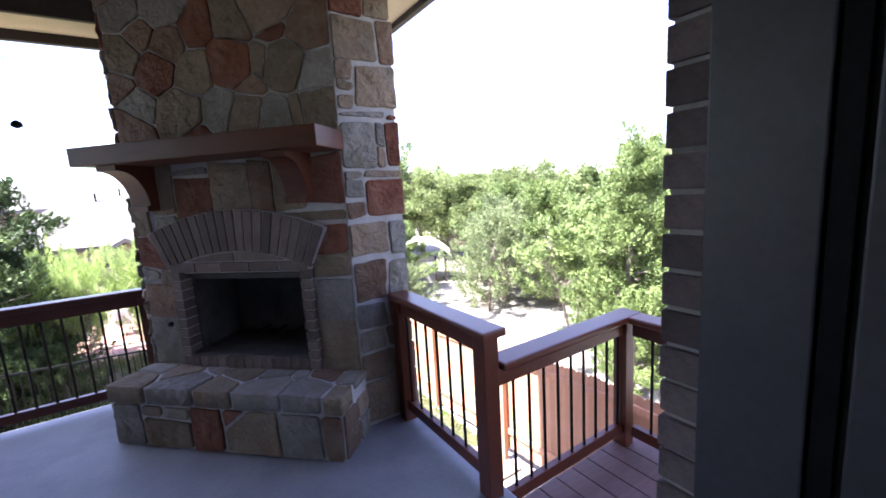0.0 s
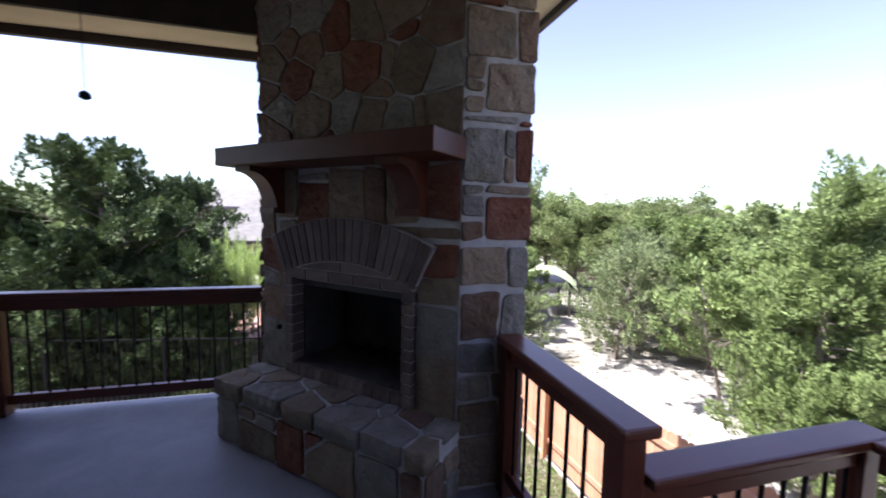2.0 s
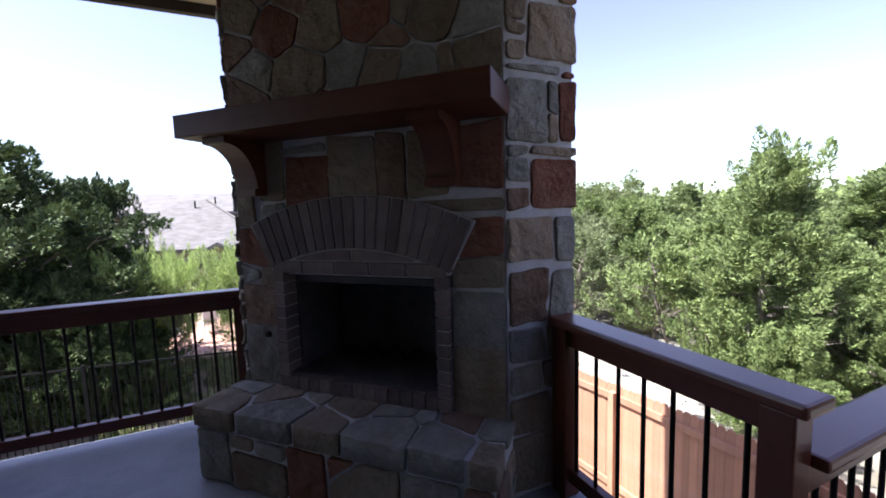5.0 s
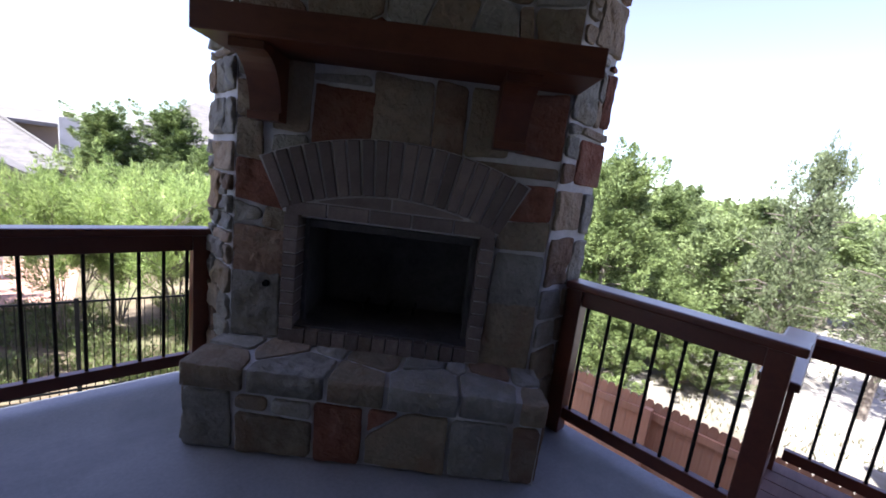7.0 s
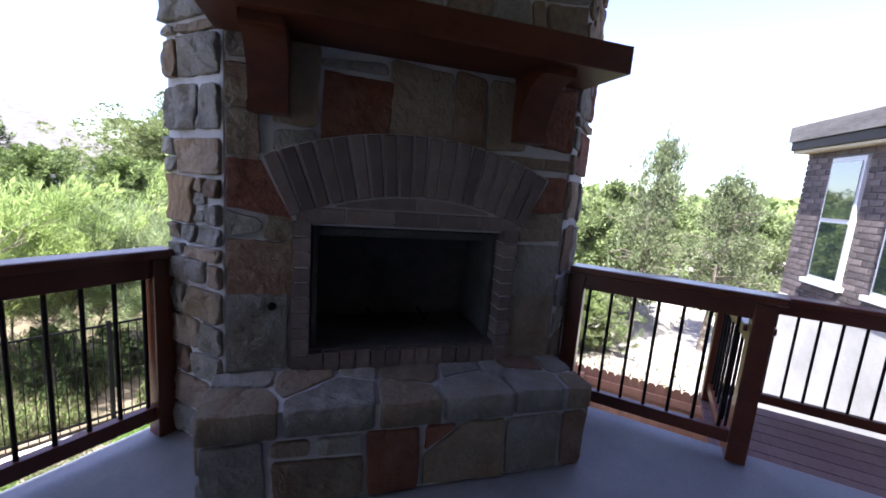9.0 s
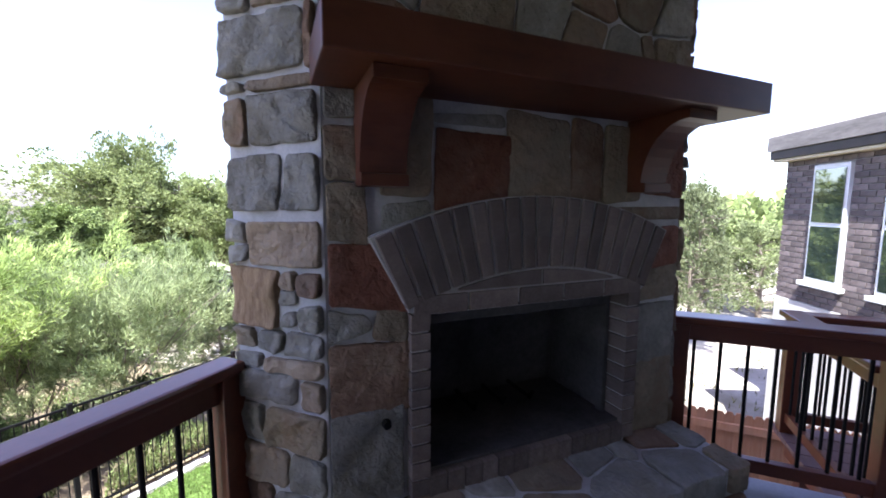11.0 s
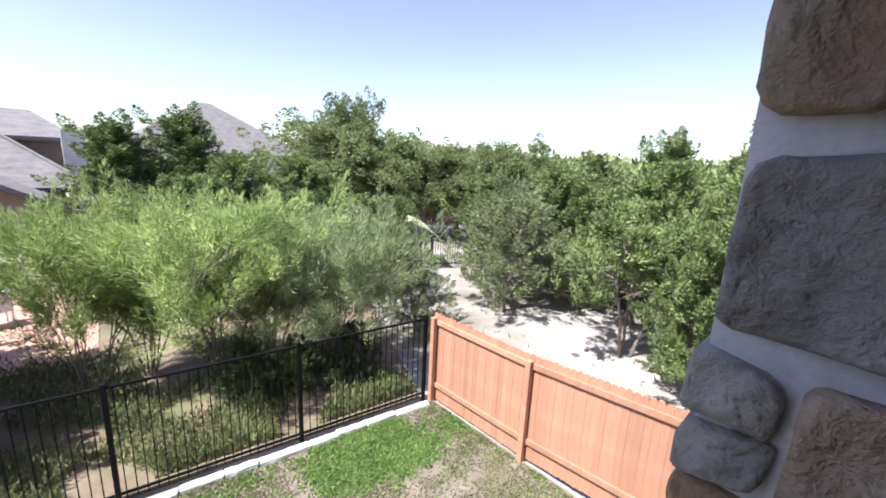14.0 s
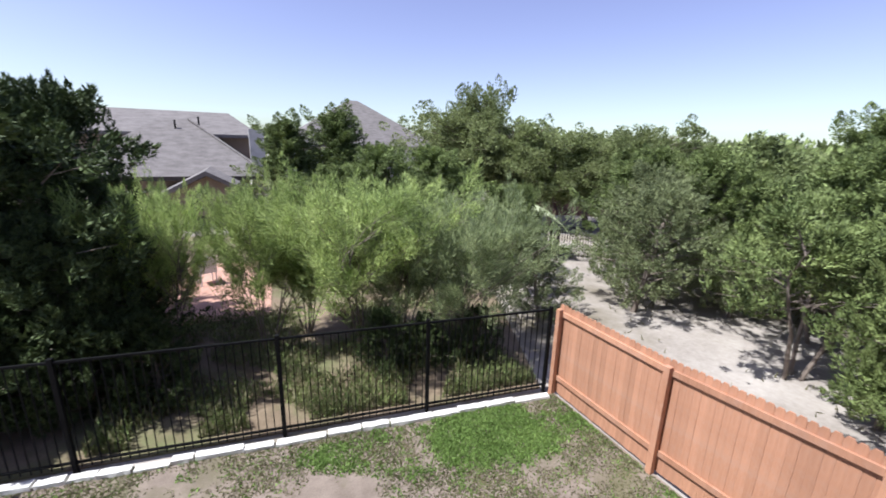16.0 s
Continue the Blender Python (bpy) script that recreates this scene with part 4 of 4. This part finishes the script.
def stone_mesh(poly, gap, proud, seed, rough=0.006, back=0.02):
    """One dressed stone: a broken, uneven outline drawn in by the joint, with a split and chipped face.
    The polygon lies in x and z, and the face looks towards -y."""
    rng = random.Random(seed)
    cx, cz = sum(p[0] for p in poly) / len(poly), sum(p[1] for p in poly) / len(poly)
    inner = list(poly)
    for i, p in enumerate(poly):
        q = poly[(i + 1) % len(poly)]
        ex, ez = q[0] - p[0], q[1] - p[1]
        l = math.hypot(ex, ez)
        if l < 1e-6:
            continue
        nx, nz = ez / l, -ex / l
        if nx * (cx - p[0]) + nz * (cz - p[1]) > 0:
            nx, nz = -nx, -nz
        inner = clip(inner, nx, nz, nx * p[0] + nz * p[1] - gap * rng.uniform(0.6, 1.45))
    if len(inner) < 3:
        return None
    pts = []
    for i, p in enumerate(inner):
        o, q = inner[i - 1], inner[(i + 1) % len(inner)]
        lo, lq = math.hypot(o[0] - p[0], o[1] - p[1]), math.hypot(q[0] - p[0], q[1] - p[1])
        if lo < 1e-5 or lq < 1e-5:
            continue
        ra, rb = (min(rng.uniform(0.005, 0.026), e * 0.3) for e in (lo, lq))
        a = (p[0] + (o[0] - p[0]) / lo * ra, p[1] + (o[1] - p[1]) / lo * ra)
        b = (p[0] + (q[0] - p[0]) / lq * rb, p[1] + (q[1] - p[1]) / lq * rb)
        pts += [a, ((a[0] + b[0] + p[0]) / 3, (a[1] + b[1] + p[1]) / 3), b]
        rq = min(0.015, lq * 0.3)
        far = (q[0] - (q[0] - p[0]) / lq * rq, q[1] - (q[1] - p[1]) / lq * rq)
        steps = int((lq - rb - rq) / 0.02)
        for k in range(1, steps):
            pts.append((b[0] + (far[0] - b[0]) * k / steps, b[1] + (far[1] - b[1]) * k / steps))
    cx, cz = sum(p[0] for p in pts) / len(pts), sum(p[1] for p in pts) / len(pts)
    small = min(max(p[0] for p in pts) - min(p[0] for p in pts), max(p[1] for p in pts) - min(p[1] for p in pts))
    ragged = min(0.0055, small * 0.05)
    worn = []
    for x, z in pts:      # the broken edge wanders in and out
        w = 0.9 * noise.noise((x * 11, z * 11, seed * 2.3)) + 0.7 * noise.noise((x * 38, z * 38, seed * 0.9))
        l = math.hypot(x - cx, z - cz) + 1e-6
        worn.append((x + (x - cx) / l * ragged * w, z + (z - cz) / l * ragged * w))
    pts = worn
    tilt = (rng.gauss(0, 0.02), rng.gauss(0, 0.02))
    bed = rng.uniform(0, 6.28)
    bx, bz = math.cos(bed), math.sin(bed)

    def relief(X, Z):
        a = noise.noise((X * 7, Z * 7, seed * 1.7))
        b = noise.noise((X * 21, Z * 21, seed * 3.1))
        layer = (X * bx + Z * bz) * 16 + 1.6 * a       # split in shallow steps along a bedding plane
        step = math.floor(layer) + min(1.0, (layer - math.floor(layer)) * 3.5)
        return rough * (0.7 * a + 0.45 * b + 0.35 * math.sin(step * 2.4)) + tilt[0] * (X - cx) + tilt[1] * (Z - cz)

    edge = 1 - min(0.10, 0.004 / max(small, 0.03) * 2)
    bm = bmesh.new()
    rings = []
    for s, d in ((1.0, back), (1.0, -proud * 0.82), (edge, -proud * 0.98), (edge - 0.07, -proud), (0.72, -proud), (0.55, -proud), (0.38, -proud), (0.2, -proud)):
        ring = []
        for x, z in pts:
            X, Z = cx + (x - cx) * s, cz + (z - cz) * s
            chipped = 0.006 * max(0.0, noise.noise((X * 17, Z * 17, seed * 5.3)) - 0.15) if 0.8 < s < 1.0 else 0.0
            ring.append(bm.verts.new((X, d + (min(0.5 * proud, relief(X, Z)) + chipped if d < 0 else 0.0), Z)))
        rings.append(ring)
    top = bm.verts.new((cx, -proud + min(0.5 * proud, relief(cx, cz)), cz))
    n = len(pts)
    for r, s in zip(rings, rings[1:]):
        for k in range(n):
            bm.faces.new((r[k], r[(k + 1) % n], s[(k + 1) % n], s[k]))
    for k in range(n):
        bm.faces.new((rings[-1][k], rings[-1][(k + 1) % n], top))
    bm.faces.new(rings[0][::-1])
    bmesh.ops.recalc_face_normals(bm, faces=bm.faces)
    for f in bm.faces:
        f.smooth = True
    return bm


COUNT = [0]


def lay(poly, colour, at, gap=0.0075, proud=0.014, rough=0.006, back=0.02):
    if len(poly) < 3:
        return
    COUNT[0] += 1
    bm = stone_mesh(poly, gap, proud, COUNT[0], rough, back)
    if bm:
        part("stone", bm, STONE[colour], fireplace, at=at)


T, G, O, R, B, S = "tan", "grey", "olive", "rust", "brown", "band"
# under the mantel: squared blocks, each from x to x and from z to z
BLOCKS = [
    (-HW, -0.665, 1.742, 1.83, G), (-HW, -0.66, 1.55, 1.742, O), (-HW, -0.655, 1.35, 1.55, O), (-0.66, -0.45, 1.51, 1.83, T), (-0.655, -0.45, 1.30, 1.51, G),
    (-0.45, -0.14, 1.728, 1.83, G), (-0.45, -0.13, 1.46, 1.728, R), (-0.13, 0.165, 1.46, 1.83, T), (0.165, 0.315, 1.46, 1.83, B), (0.315, 0.54, 1.50, 1.83, O),
    (0.54, HW, 1.50, 1.83, R), (0.34, HW, 1.39, 1.50, O), (-HW, -0.50, 1.125, 1.35, R), (0.50, HW, 1.195, 1.39, R), (-HW, -0.68, 1.012, 1.125, G),
    (-0.68, -0.53, 1.012, 1.125, O), (-HW, -0.53, 0.75, 1.012, B), (-HW, -0.53, 0.40, 0.75, G), (0.53, HW, 1.05, 1.195, O), (0.53, HW, 0.76, 1.05, G), (0.53, HW, 0.40, 0.76, O),
]
rng = random.Random(41)
for x0, x1, z0, z1, tone in BLOCKS:
    j = [rng.gauss(0, 0.013) for _ in range(6)]
    xa, xb = x0 + (j[4] if x0 > -HW else 0), x1 + (j[5] if x1 < HW else 0)
    lay([(xa, z0 + j[0]), (xb, z0 + j[1]), (xb - (j[0] if x1 < HW else 0), z1 + j[2]), (xa - (j[1] if x0 > -HW else 0), z1 + j[3])], tone, pose(0, 0, 0), 0.0085, 0.014, 0.008)


def courses(rows, width, at, seed, slant=0.008, out=(0.0, 0.0), proud=0.013, rough=0.008):
    """Squared stones laid in courses; each row: bottom, top and the stones as share of the width and colour.
    out: how far the stones at either end stand out past the corner of the core."""
    rng = random.Random(seed)
    for z0, z1, stones in rows:
        total, x = sum(w for w, _ in stones), 0.0
        edge = [rng.gauss(0, slant) for _ in range(len(stones) + 1)]
        past = (-out[0] * rng.uniform(0.5, 1.4), width + out[1] * rng.uniform(0.5, 1.4))
        for k, (w, colour) in enumerate(stones):
            first, last = k == 0, k == len(stones) - 1
            a, b = past[0] if first else x / total * width, past[1] if last else (x + w) / total * width
            sa, sb = (0 if first else edge[k]), (0 if last else edge[k + 1])
            deep = 0.11 if (first and out[0]) or (last and out[1]) else 0.02
            x += w
            tones = colour if isinstance(colour, tuple) else (colour,)
            zz = z0
            for m, c in enumerate(tones):      # small stones one on another
                top = z0 + (z1 - z0) * (m + 1) / len(tones)
                s = slant * (0.6 if len(tones) == 1 else 1.3)
                lay([(a - sa, zz + rng.gauss(0, s)), (b - sb, zz + rng.gauss(0, s)), (b + sb, top + rng.gauss(0, s)), (a + sa, top + rng.gauss(0, s))], c, at, 0.0085 if len(tones) == 1 else 0.0065, proud, rough, deep)
                zz = top


def skin(width, at, seed, z0=0.0, z1=3.16):
    """Uneven mortar spread between the stones of one face."""
    nx, nz = int(width / 0.02), int((z1 - z0) / 0.025)
    bm = bmesh.new()
    grid = []
    for i in range(nx + 1):
        col = []
        for k in range(nz + 1):
            x, z = width * i / nx, z0 + (z1 - z0) * k / nz
            inner = 0 < i < nx
            d = 0.004 + 0.005 * (noise.noise((x * 14, z * 14, seed)) + 0.6 * noise.noise((x * 45, z * 45, seed))) if inner else 0.002
            col.append(bm.verts.new((x, -max(0.0015, d), z)))
        grid.append(col)
    for i in range(nx):
        for k in range(nz):
            f = bm.faces.new((grid[i][k], grid[i + 1][k], grid[i + 1][k + 1], grid[i][k + 1]))
            f.smooth = True
    part("mortar_skin", bm, M_MORTAR, fireplace, "uneven pale mortar between the stones", at=at)


# the front above the mantel: rubble of every shape
RUBBLE = [(-0.43, 2.46, R), (-0.65, 2.57, O), (-0.74, 2.39, B), (-0.52, 2.67, B), (-0.34, 2.58, B), (-0.12, 2.63, R), (-0.36, 2.8, G), (-0.6, 2.81, G), (0.19, 2.64, O), (0.11, 2.41, R), (-0.14, 2.39, O), (0.46, 2.6, R), (0.42, 2.71, T), (0.68, 2.55, B), (0.34, 2.4, T), (0.51, 2.37, O), (0.7, 2.31, G), (-0.62, 2.23, G), (-0.27, 2.16, O), (0.01, 2.15, G), (0.23, 2.25, B), (0.19, 2.1, T), (0.38, 2.06, G), (0.56, 2.08, O), (0.73, 2.1, O), (-0.73, 2.07, B), (-0.18, 2.02, R), (-0.68, 3.04, T), (-0.36, 3.03, G), (-0.02, 3.05, B), (0.3, 3.03, O), (0.64, 3.03, R)]
FIELD = [(-HW, 1.90), (HW, 1.90), (HW, 3.18), (-HW, 3.18)]
for i, s in enumerate(RUBBLE):
    lay(cell(RUBBLE, i, FIELD, 1.15), s[2], pose(0, 0, 0), 0.0065, 0.014, 0.008)

# the side faces run along the porch edges; x counts away from the far end on one, from the front on the other
LEFT_AT = FIRE.inverted() @ pose(-0.278, 3.964, 0, 0, 0, -90)
RIGHT_AT = FIRE.inverted() @ pose(0.868, 2.430, 0, 0, 0, 0)
courses([
    (0.02, 0.16, [(2, G), (2, T)]), (0.16, 0.33, [(3, T), (1, G)]), (0.33, 0.47, [(1.3, B), (2, G)]), (0.47, 0.62, [(2, T), (1.4, G)]), (0.62, 0.78, [(1, G), (2.2, O)]), (0.78, 0.90, [(2.6, G), (1, T)]),
    (0.90, 0.965, [(1, G), (2, T)]), (0.965, 1.055, [(1, O), (1.2, G), (1.6, G)]), (1.055, 1.265, [(2.0, S), (0.75, (G, G, T)), (0.95, (G, B))]), (1.265, 1.43, [(0.8, (G, G)), (3.1, T)]),
    (1.45, 1.65, [(2.1, G), (1.4, G)]), (1.665, 1.83, [(0.9, O), (2.7, G)]), (1.838, 1.885, [(1.0, G), (2.8, T)]), (1.885, 2.09, [(3.6, G), (0.5, B)]), (2.09, 2.26, [(1, G), (2, T)]), (2.26, 2.45, [(2, G), (1, O)]),
    (2.45, 2.62, [(1, T), (1.5, G)]), (2.62, 2.85, [(2, G), (1, R)]), (2.85, 3.1, [(1, G), (1, T)]),
], 0.388, LEFT_AT, 5, 0.006, (0.017, 0.0), 0.024, 0.019)
skin(0.388, LEFT_AT, 2.2)
courses([
    (0.02, 0.32, [(3, O), (1, G)]), (0.32, 0.52, [(3, O), (1.5, G)]), (0.52, 0.67, [(2, G), (2, T)]), (0.67, 0.86, [(2, G), (1.5, O)]), (0.86, 1.13, [(2.4, B), (1.5, G)]), (1.15, 1.385, [(2.4, T), (1, G)]),
    (1.42, 1.66, [(1, (B, G)), (2, R)]), (1.66, 1.715, [(1, G), (2, T)]), (1.725, 2.01, [(2.2, G), (0.6, (T, G)), (0.85, R)]), (2.02, 2.075, [(3, G), (0.7, R)]), (2.085, 2.35, [(1, (T, O, T)), (2.4, T)]), (2.36, 2.62, [(2.6, T), (0.9, B)]),
    (2.62, 2.85, [(2, R), (1.5, T)]), (2.85, 3.1, [(1, G), (2, T)]),
], 0.385, RIGHT_AT, 6, 0.010, (0.0, 0.020), 0.020, 0.012)
skin(0.385, RIGHT_AT, 7.7)

# hearth: front stones, overhanging slabs on top, ends
HF = pose(0, HY, 0)
LOW = [
    ([(-HX, 0.0), (-0.585, 0.0), (-0.60, 0.30), (-HX, 0.30)], G),
    ([(-0.585, 0.0), (-0.215, 0.0), (-0.225, 0.20), (-0.595, 0.215)], O),
    ([(-0.595, 0.215), (-0.43, 0.208), (-0.43, 0.30), (-0.60, 0.30)], T),
    ([(-0.43, 0.208), (-0.225, 0.20), (-0.235, 0.30), (-0.43, 0.30)], G),
    ([(-0.215, 0.0), (0.02, 0.0), (0.012, 0.30), (-0.235, 0.30)], R),
    ([(0.02, 0.0), (0.415, 0.0), (0.405, 0.30), (0.20, 0.30), (0.016, 0.16)], O),
    ([(0.016, 0.16), (0.20, 0.30), (0.012, 0.30)], R),
    ([(0.415, 0.0), (0.70, 0.0), (0.685, 0.30), (0.40, 0.30)], G),
    ([(0.70, 0.0), (HX, 0.0), (HX, 0.30), (0.685, 0.30)], B),
]
for outline, tone in LOW:
    lay(outline, tone, HF, 0.011, 0.016, 0.010)
for side, turn in ((-1, -90), (1, 90)):
    at = pose(side * HX, 0 if side < 0 else HY, 0, 0, 0, turn)
    lay([(0.0, 0.0), (0.2, 0.0), (0.18, 0.30), (0.0, 0.30)], B if side > 0 else G, at, 0.009, 0.010)
    lay([(0.2, 0.0), (0.36, 0.0), (0.36, 0.16), (0.19, 0.15)], G, at, 0.009, 0.010)
    lay([(0.19, 0.15), (0.36, 0.16), (0.36, 0.30), (0.18, 0.30)], T if side > 0 else O, at, 0.009, 0.010)
# top slabs: cells in plan, the outer ones with a thick front edge
rng = random.Random(17)
tops = [(u + rng.gauss(0, 0.015), 0.12 + rng.gauss(0, 0.02), c) for u, c in ((-0.71, O), (-0.38, G), (-0.03, O), (0.28, G), (0.57, G), (0.77, O))]
tops += [(u + rng.gauss(0, 0.02), 0.29 + rng.gauss(0, 0.02), c) for u, c in ((-0.70, G), (-0.50, T), (-0.22, G), (0.02, O), (0.22, G), (0.42, G), (0.62, B), (0.78, G))]
TOP_AREA = [(-HX - 0.02, -0.03), (HX + 0.02, -0.03), (HX + 0.02, 0.36), (-HX - 0.02, 0.36)]
for i, s in enumerate(tops):
    COUNT[0] += 1
    bm = stone_mesh(cell(tops, i, TOP_AREA), 0.0105, 0.013, COUNT[0], 0.006, 0.095 if s[1] < 0.2 else 0.03)
    if bm:
        part("slab", bm, STONE[s[2]], fireplace, at=pose(0, HY, 0.405, -90, 0, 0))

# ---- brick arch, jambs and the firebox ----
def brick_of(w, h, d):
    return box(-w / 2, w / 2, -d, 0.03, -h / 2, h / 2, 0.003)


AZ, R0, R1, HALF, NB = -0.08, 1.322, 1.592, 24.7, 19        # centre height, inner and outer radius, half angle, bricks
ring = None
for i in range(NB):
    a = -HALF + 2 * HALF * (i + 0.5) / NB
    at = pose(0.0, 0.0, AZ, 0, a, 0)
    if ring is None:
        half_angle = radians(HALF / NB)
        w0, w1 = R0 * half_angle - 0.005, R1 * half_angle - 0.006
        bm = bmesh.new()
        vs = [bm.verts.new((x, y, z)) for y in (0.03, -0.054) for x, z in ((-w0, R0), (w0, R0), (w1, R1), (-w1, R1))]
        for q in ((0, 1, 2, 3), (7, 6, 5, 4), (0, 4, 5, 1), (1, 5, 6, 2), (2, 6, 7, 3), (3, 7, 4, 0)):
            bm.faces.new([vs[k] for k in q])
        bmesh.ops.recalc_face_normals(bm, faces=bm.faces)
        bmesh.ops.bevel(bm, geom=list(bm.edges), offset=0.004, segments=1, affect="EDGES")
        ring = part("arch_brick", bm, M_FIREBRICK, fireplace, "grey-brown brick of the flat arch", at=at)
    else:
        shared("arch_brick", ring.data, fireplace, at)
# mortar bed behind the arch, and the filling under it
arc = [(math.sin(radians(d * HALF / 10 * 1.012)) * (R1 + 0.004), AZ + math.cos(radians(d * HALF / 10)) * (R1 + 0.004)) for d in range(-10, 11)]
part("arch_bed", prism([(-0.54, 1.11), (0.54, 1.11)] + arc[::-1], -0.045, 0.01, 0, "y"), M_FIREMORTAR, fireplace)
for a, b in ((-0.36, -0.005), (0.005, 0.36)):
    n = 6
    lower = [(a + (b - a) * k / n, 1.176) for k in range(n + 1)]
    upper = [(x, max(1.182, AZ + math.sqrt((R0 - 0.01) ** 2 - x * x))) for x, _ in lower[::-1]]
    part("arch_filling", prism(lower + upper, -0.052, 0.01, 0, "y"), M_FIREBRICK, fireplace)
lintel = None
for i in range(5):
    w = 0.202
    at = pose(-0.424 + i * 0.212, 0, 1.134)
    if lintel is None:
        lintel = part("brick", brick_of(w, 0.066, 0.052), M_FIREBRICK, fireplace, at=at)
    else:
        shared("brick", lintel.data, fireplace, at)
jamb = None
for side in (-1, 1):
    part("jamb_bed", box(side * 0.50 - 0.03, side * 0.50 + 0.03, -0.035, 0.10, 0.41, 1.10), M_FIREMORTAR, fireplace)
    for i in range(10):
        at = pose(side * 0.499, 0.0, 0.455 + i * 0.0685)
        if jamb is None:
            jamb = part("brick", box(-0.036, 0.036, -0.045, 0.11, -0.030, 0.030, 0.003), M_FIREBRICK, fireplace, at=at)
        else:
            shared("brick", jamb.data, fireplace, at)
sole = None
for i in range(13):
    at = pose(-0.432 + i * 0.072, 0, 0.455)
    if sole is None:
        sole = part("brick", box(-0.033, 0.033, -0.05, 0.12, -0.042, 0.042, 0.003), M_FIREBRICK, fireplace, at=at)
    else:
        shared("brick", sole.data, fireplace, at)
part("firebox_floor", box(-0.466, 0.466, -0.02, 0.498, 0.5005, 0.512), M_SOOT, fireplace)
part("firebox_back", box(-0.468, 0.468, 0.470, 0.497, 0.514, 1.08), M_SOOT, fireplace, "sooty black firebox lining")
part("firebox_roof", box(-0.468, 0.468, 0.09, 0.468, 1.066, 1.08), M_SOOT, fireplace)
for side in (-1, 1):
    part("firebox_side", box(side * 0.458 - 0.009, side * 0.458 + 0.009, 0.09, 0.468, 0.514, 1.064), M_SOOT, fireplace)
    part("steel_trim", box(side * 0.445 - 0.012, side * 0.445 + 0.012, 0.05, 0.088, 0.50, 1.08, 0.003), M_SOOT, fireplace)
part("hood", box(-0.43, 0.43, 0.045, 0.088, 1.035, 1.075, 0.004), M_SOOT, fireplace)
part("gas_key_valve", tube([(-0.62, -0.04, 0.72), (-0.62, -0.02, 0.72)], [0.014, 0.018], 12), M_IRON, fireplace, "small round gas key valve")
for k, x in enumerate((-0.15, 0.0, 0.15)):
    part("grate_bar", tube([(x, 0.20, 0.60), (x, 0.22, 0.56), (x, 0.42, 0.56)], [0.01, 0.01, 0.01], 6), M_IRON, fireplace)

# ---- bricks of the column and of the house corner ----
CW = CX1 - CX0
pair_of = None
BH = 0.081
for r in range(32):
    z = 0.004 + r * BH
    for k in range(4):
        c, s = ((0, 0), (1, 0), (1, 1), (0, 1))[k], k * 90
        at = pose(CX0 + c[0] * CW, CY0 + c[1] * (CY1 - CY0), z + 0.035, 0, 0, s)
        if r % 2:
            at = at @ Matrix.Translation((CW, 0, 0)) @ Matrix.Diagonal((-1, 1, 1, 1))
        if pair_of is None:
            pair_of = (part("brick", box(0.0, 0.188, 0.0, 0.09, -0.035, 0.035, 0.004), M_BRICK, column, at=at), part("brick", box(0.198, CW - 0.10, 0.001, 0.09, -0.035, 0.035, 0.004), M_BRICK, column, at=at))
        else:
            shared("brick", pair_of[0].data, column, at)
            if k < 3:
                shared("brick", pair_of[1].data, column, at)
soldier = None
for k in range(4):
    c, s = ((0, 0), (1, 0), (1, 1), (0, 1))[k], k * 90
    for i in range(5):
        at = pose(CX0 + c[0] * CW, CY0 + c[1] * (CY1 - CY0), 2.70, 0, 0, s) @ Matrix.Translation((0.034 + i * 0.0765, 0, 0))
        if soldier is None:
            soldier = part("brick", box(-0.033, 0.033, 0.002, 0.07, -0.098, 0.098, 0.004), M_BRICK, column, at=at)
        else:
            shared("brick", soldier.data, column, at)
corner = bpy.data.objects["wall_south"]
quoin = None
for r in range(37):
    at = pose(0.873 + 0.004 * math.sin(r * 2.7), 0.0, 0.045 + r * 0.085)
    if quoin is None:
        quoin = part("brick", box(0.0, 0.20, 0.377, 0.468, -0.0365, 0.0365, 0.005), M_BRICK, corner, at=at)
    else:
        shared("brick", quoin.data, corner, at)

# fan pull chain under the ceiling
chain = empty("pull_chain", pose(-0.33, 1.53, 0), "thin ceiling-fan pull chain with a small dark disc", "chain")
part("chain", tube([(0, 0, 1.82), (0, 0, 3.183)], [0.001, 0.001], 6), M_IRON, chain)
part("disc", tube([(0, 0, 1.795), (0, 0, 1.80), (0, 0, 1.810), (0, 0, 1.816)], [0.004, 0.013, 0.011, 0.003], 12), M_IRON, chain)
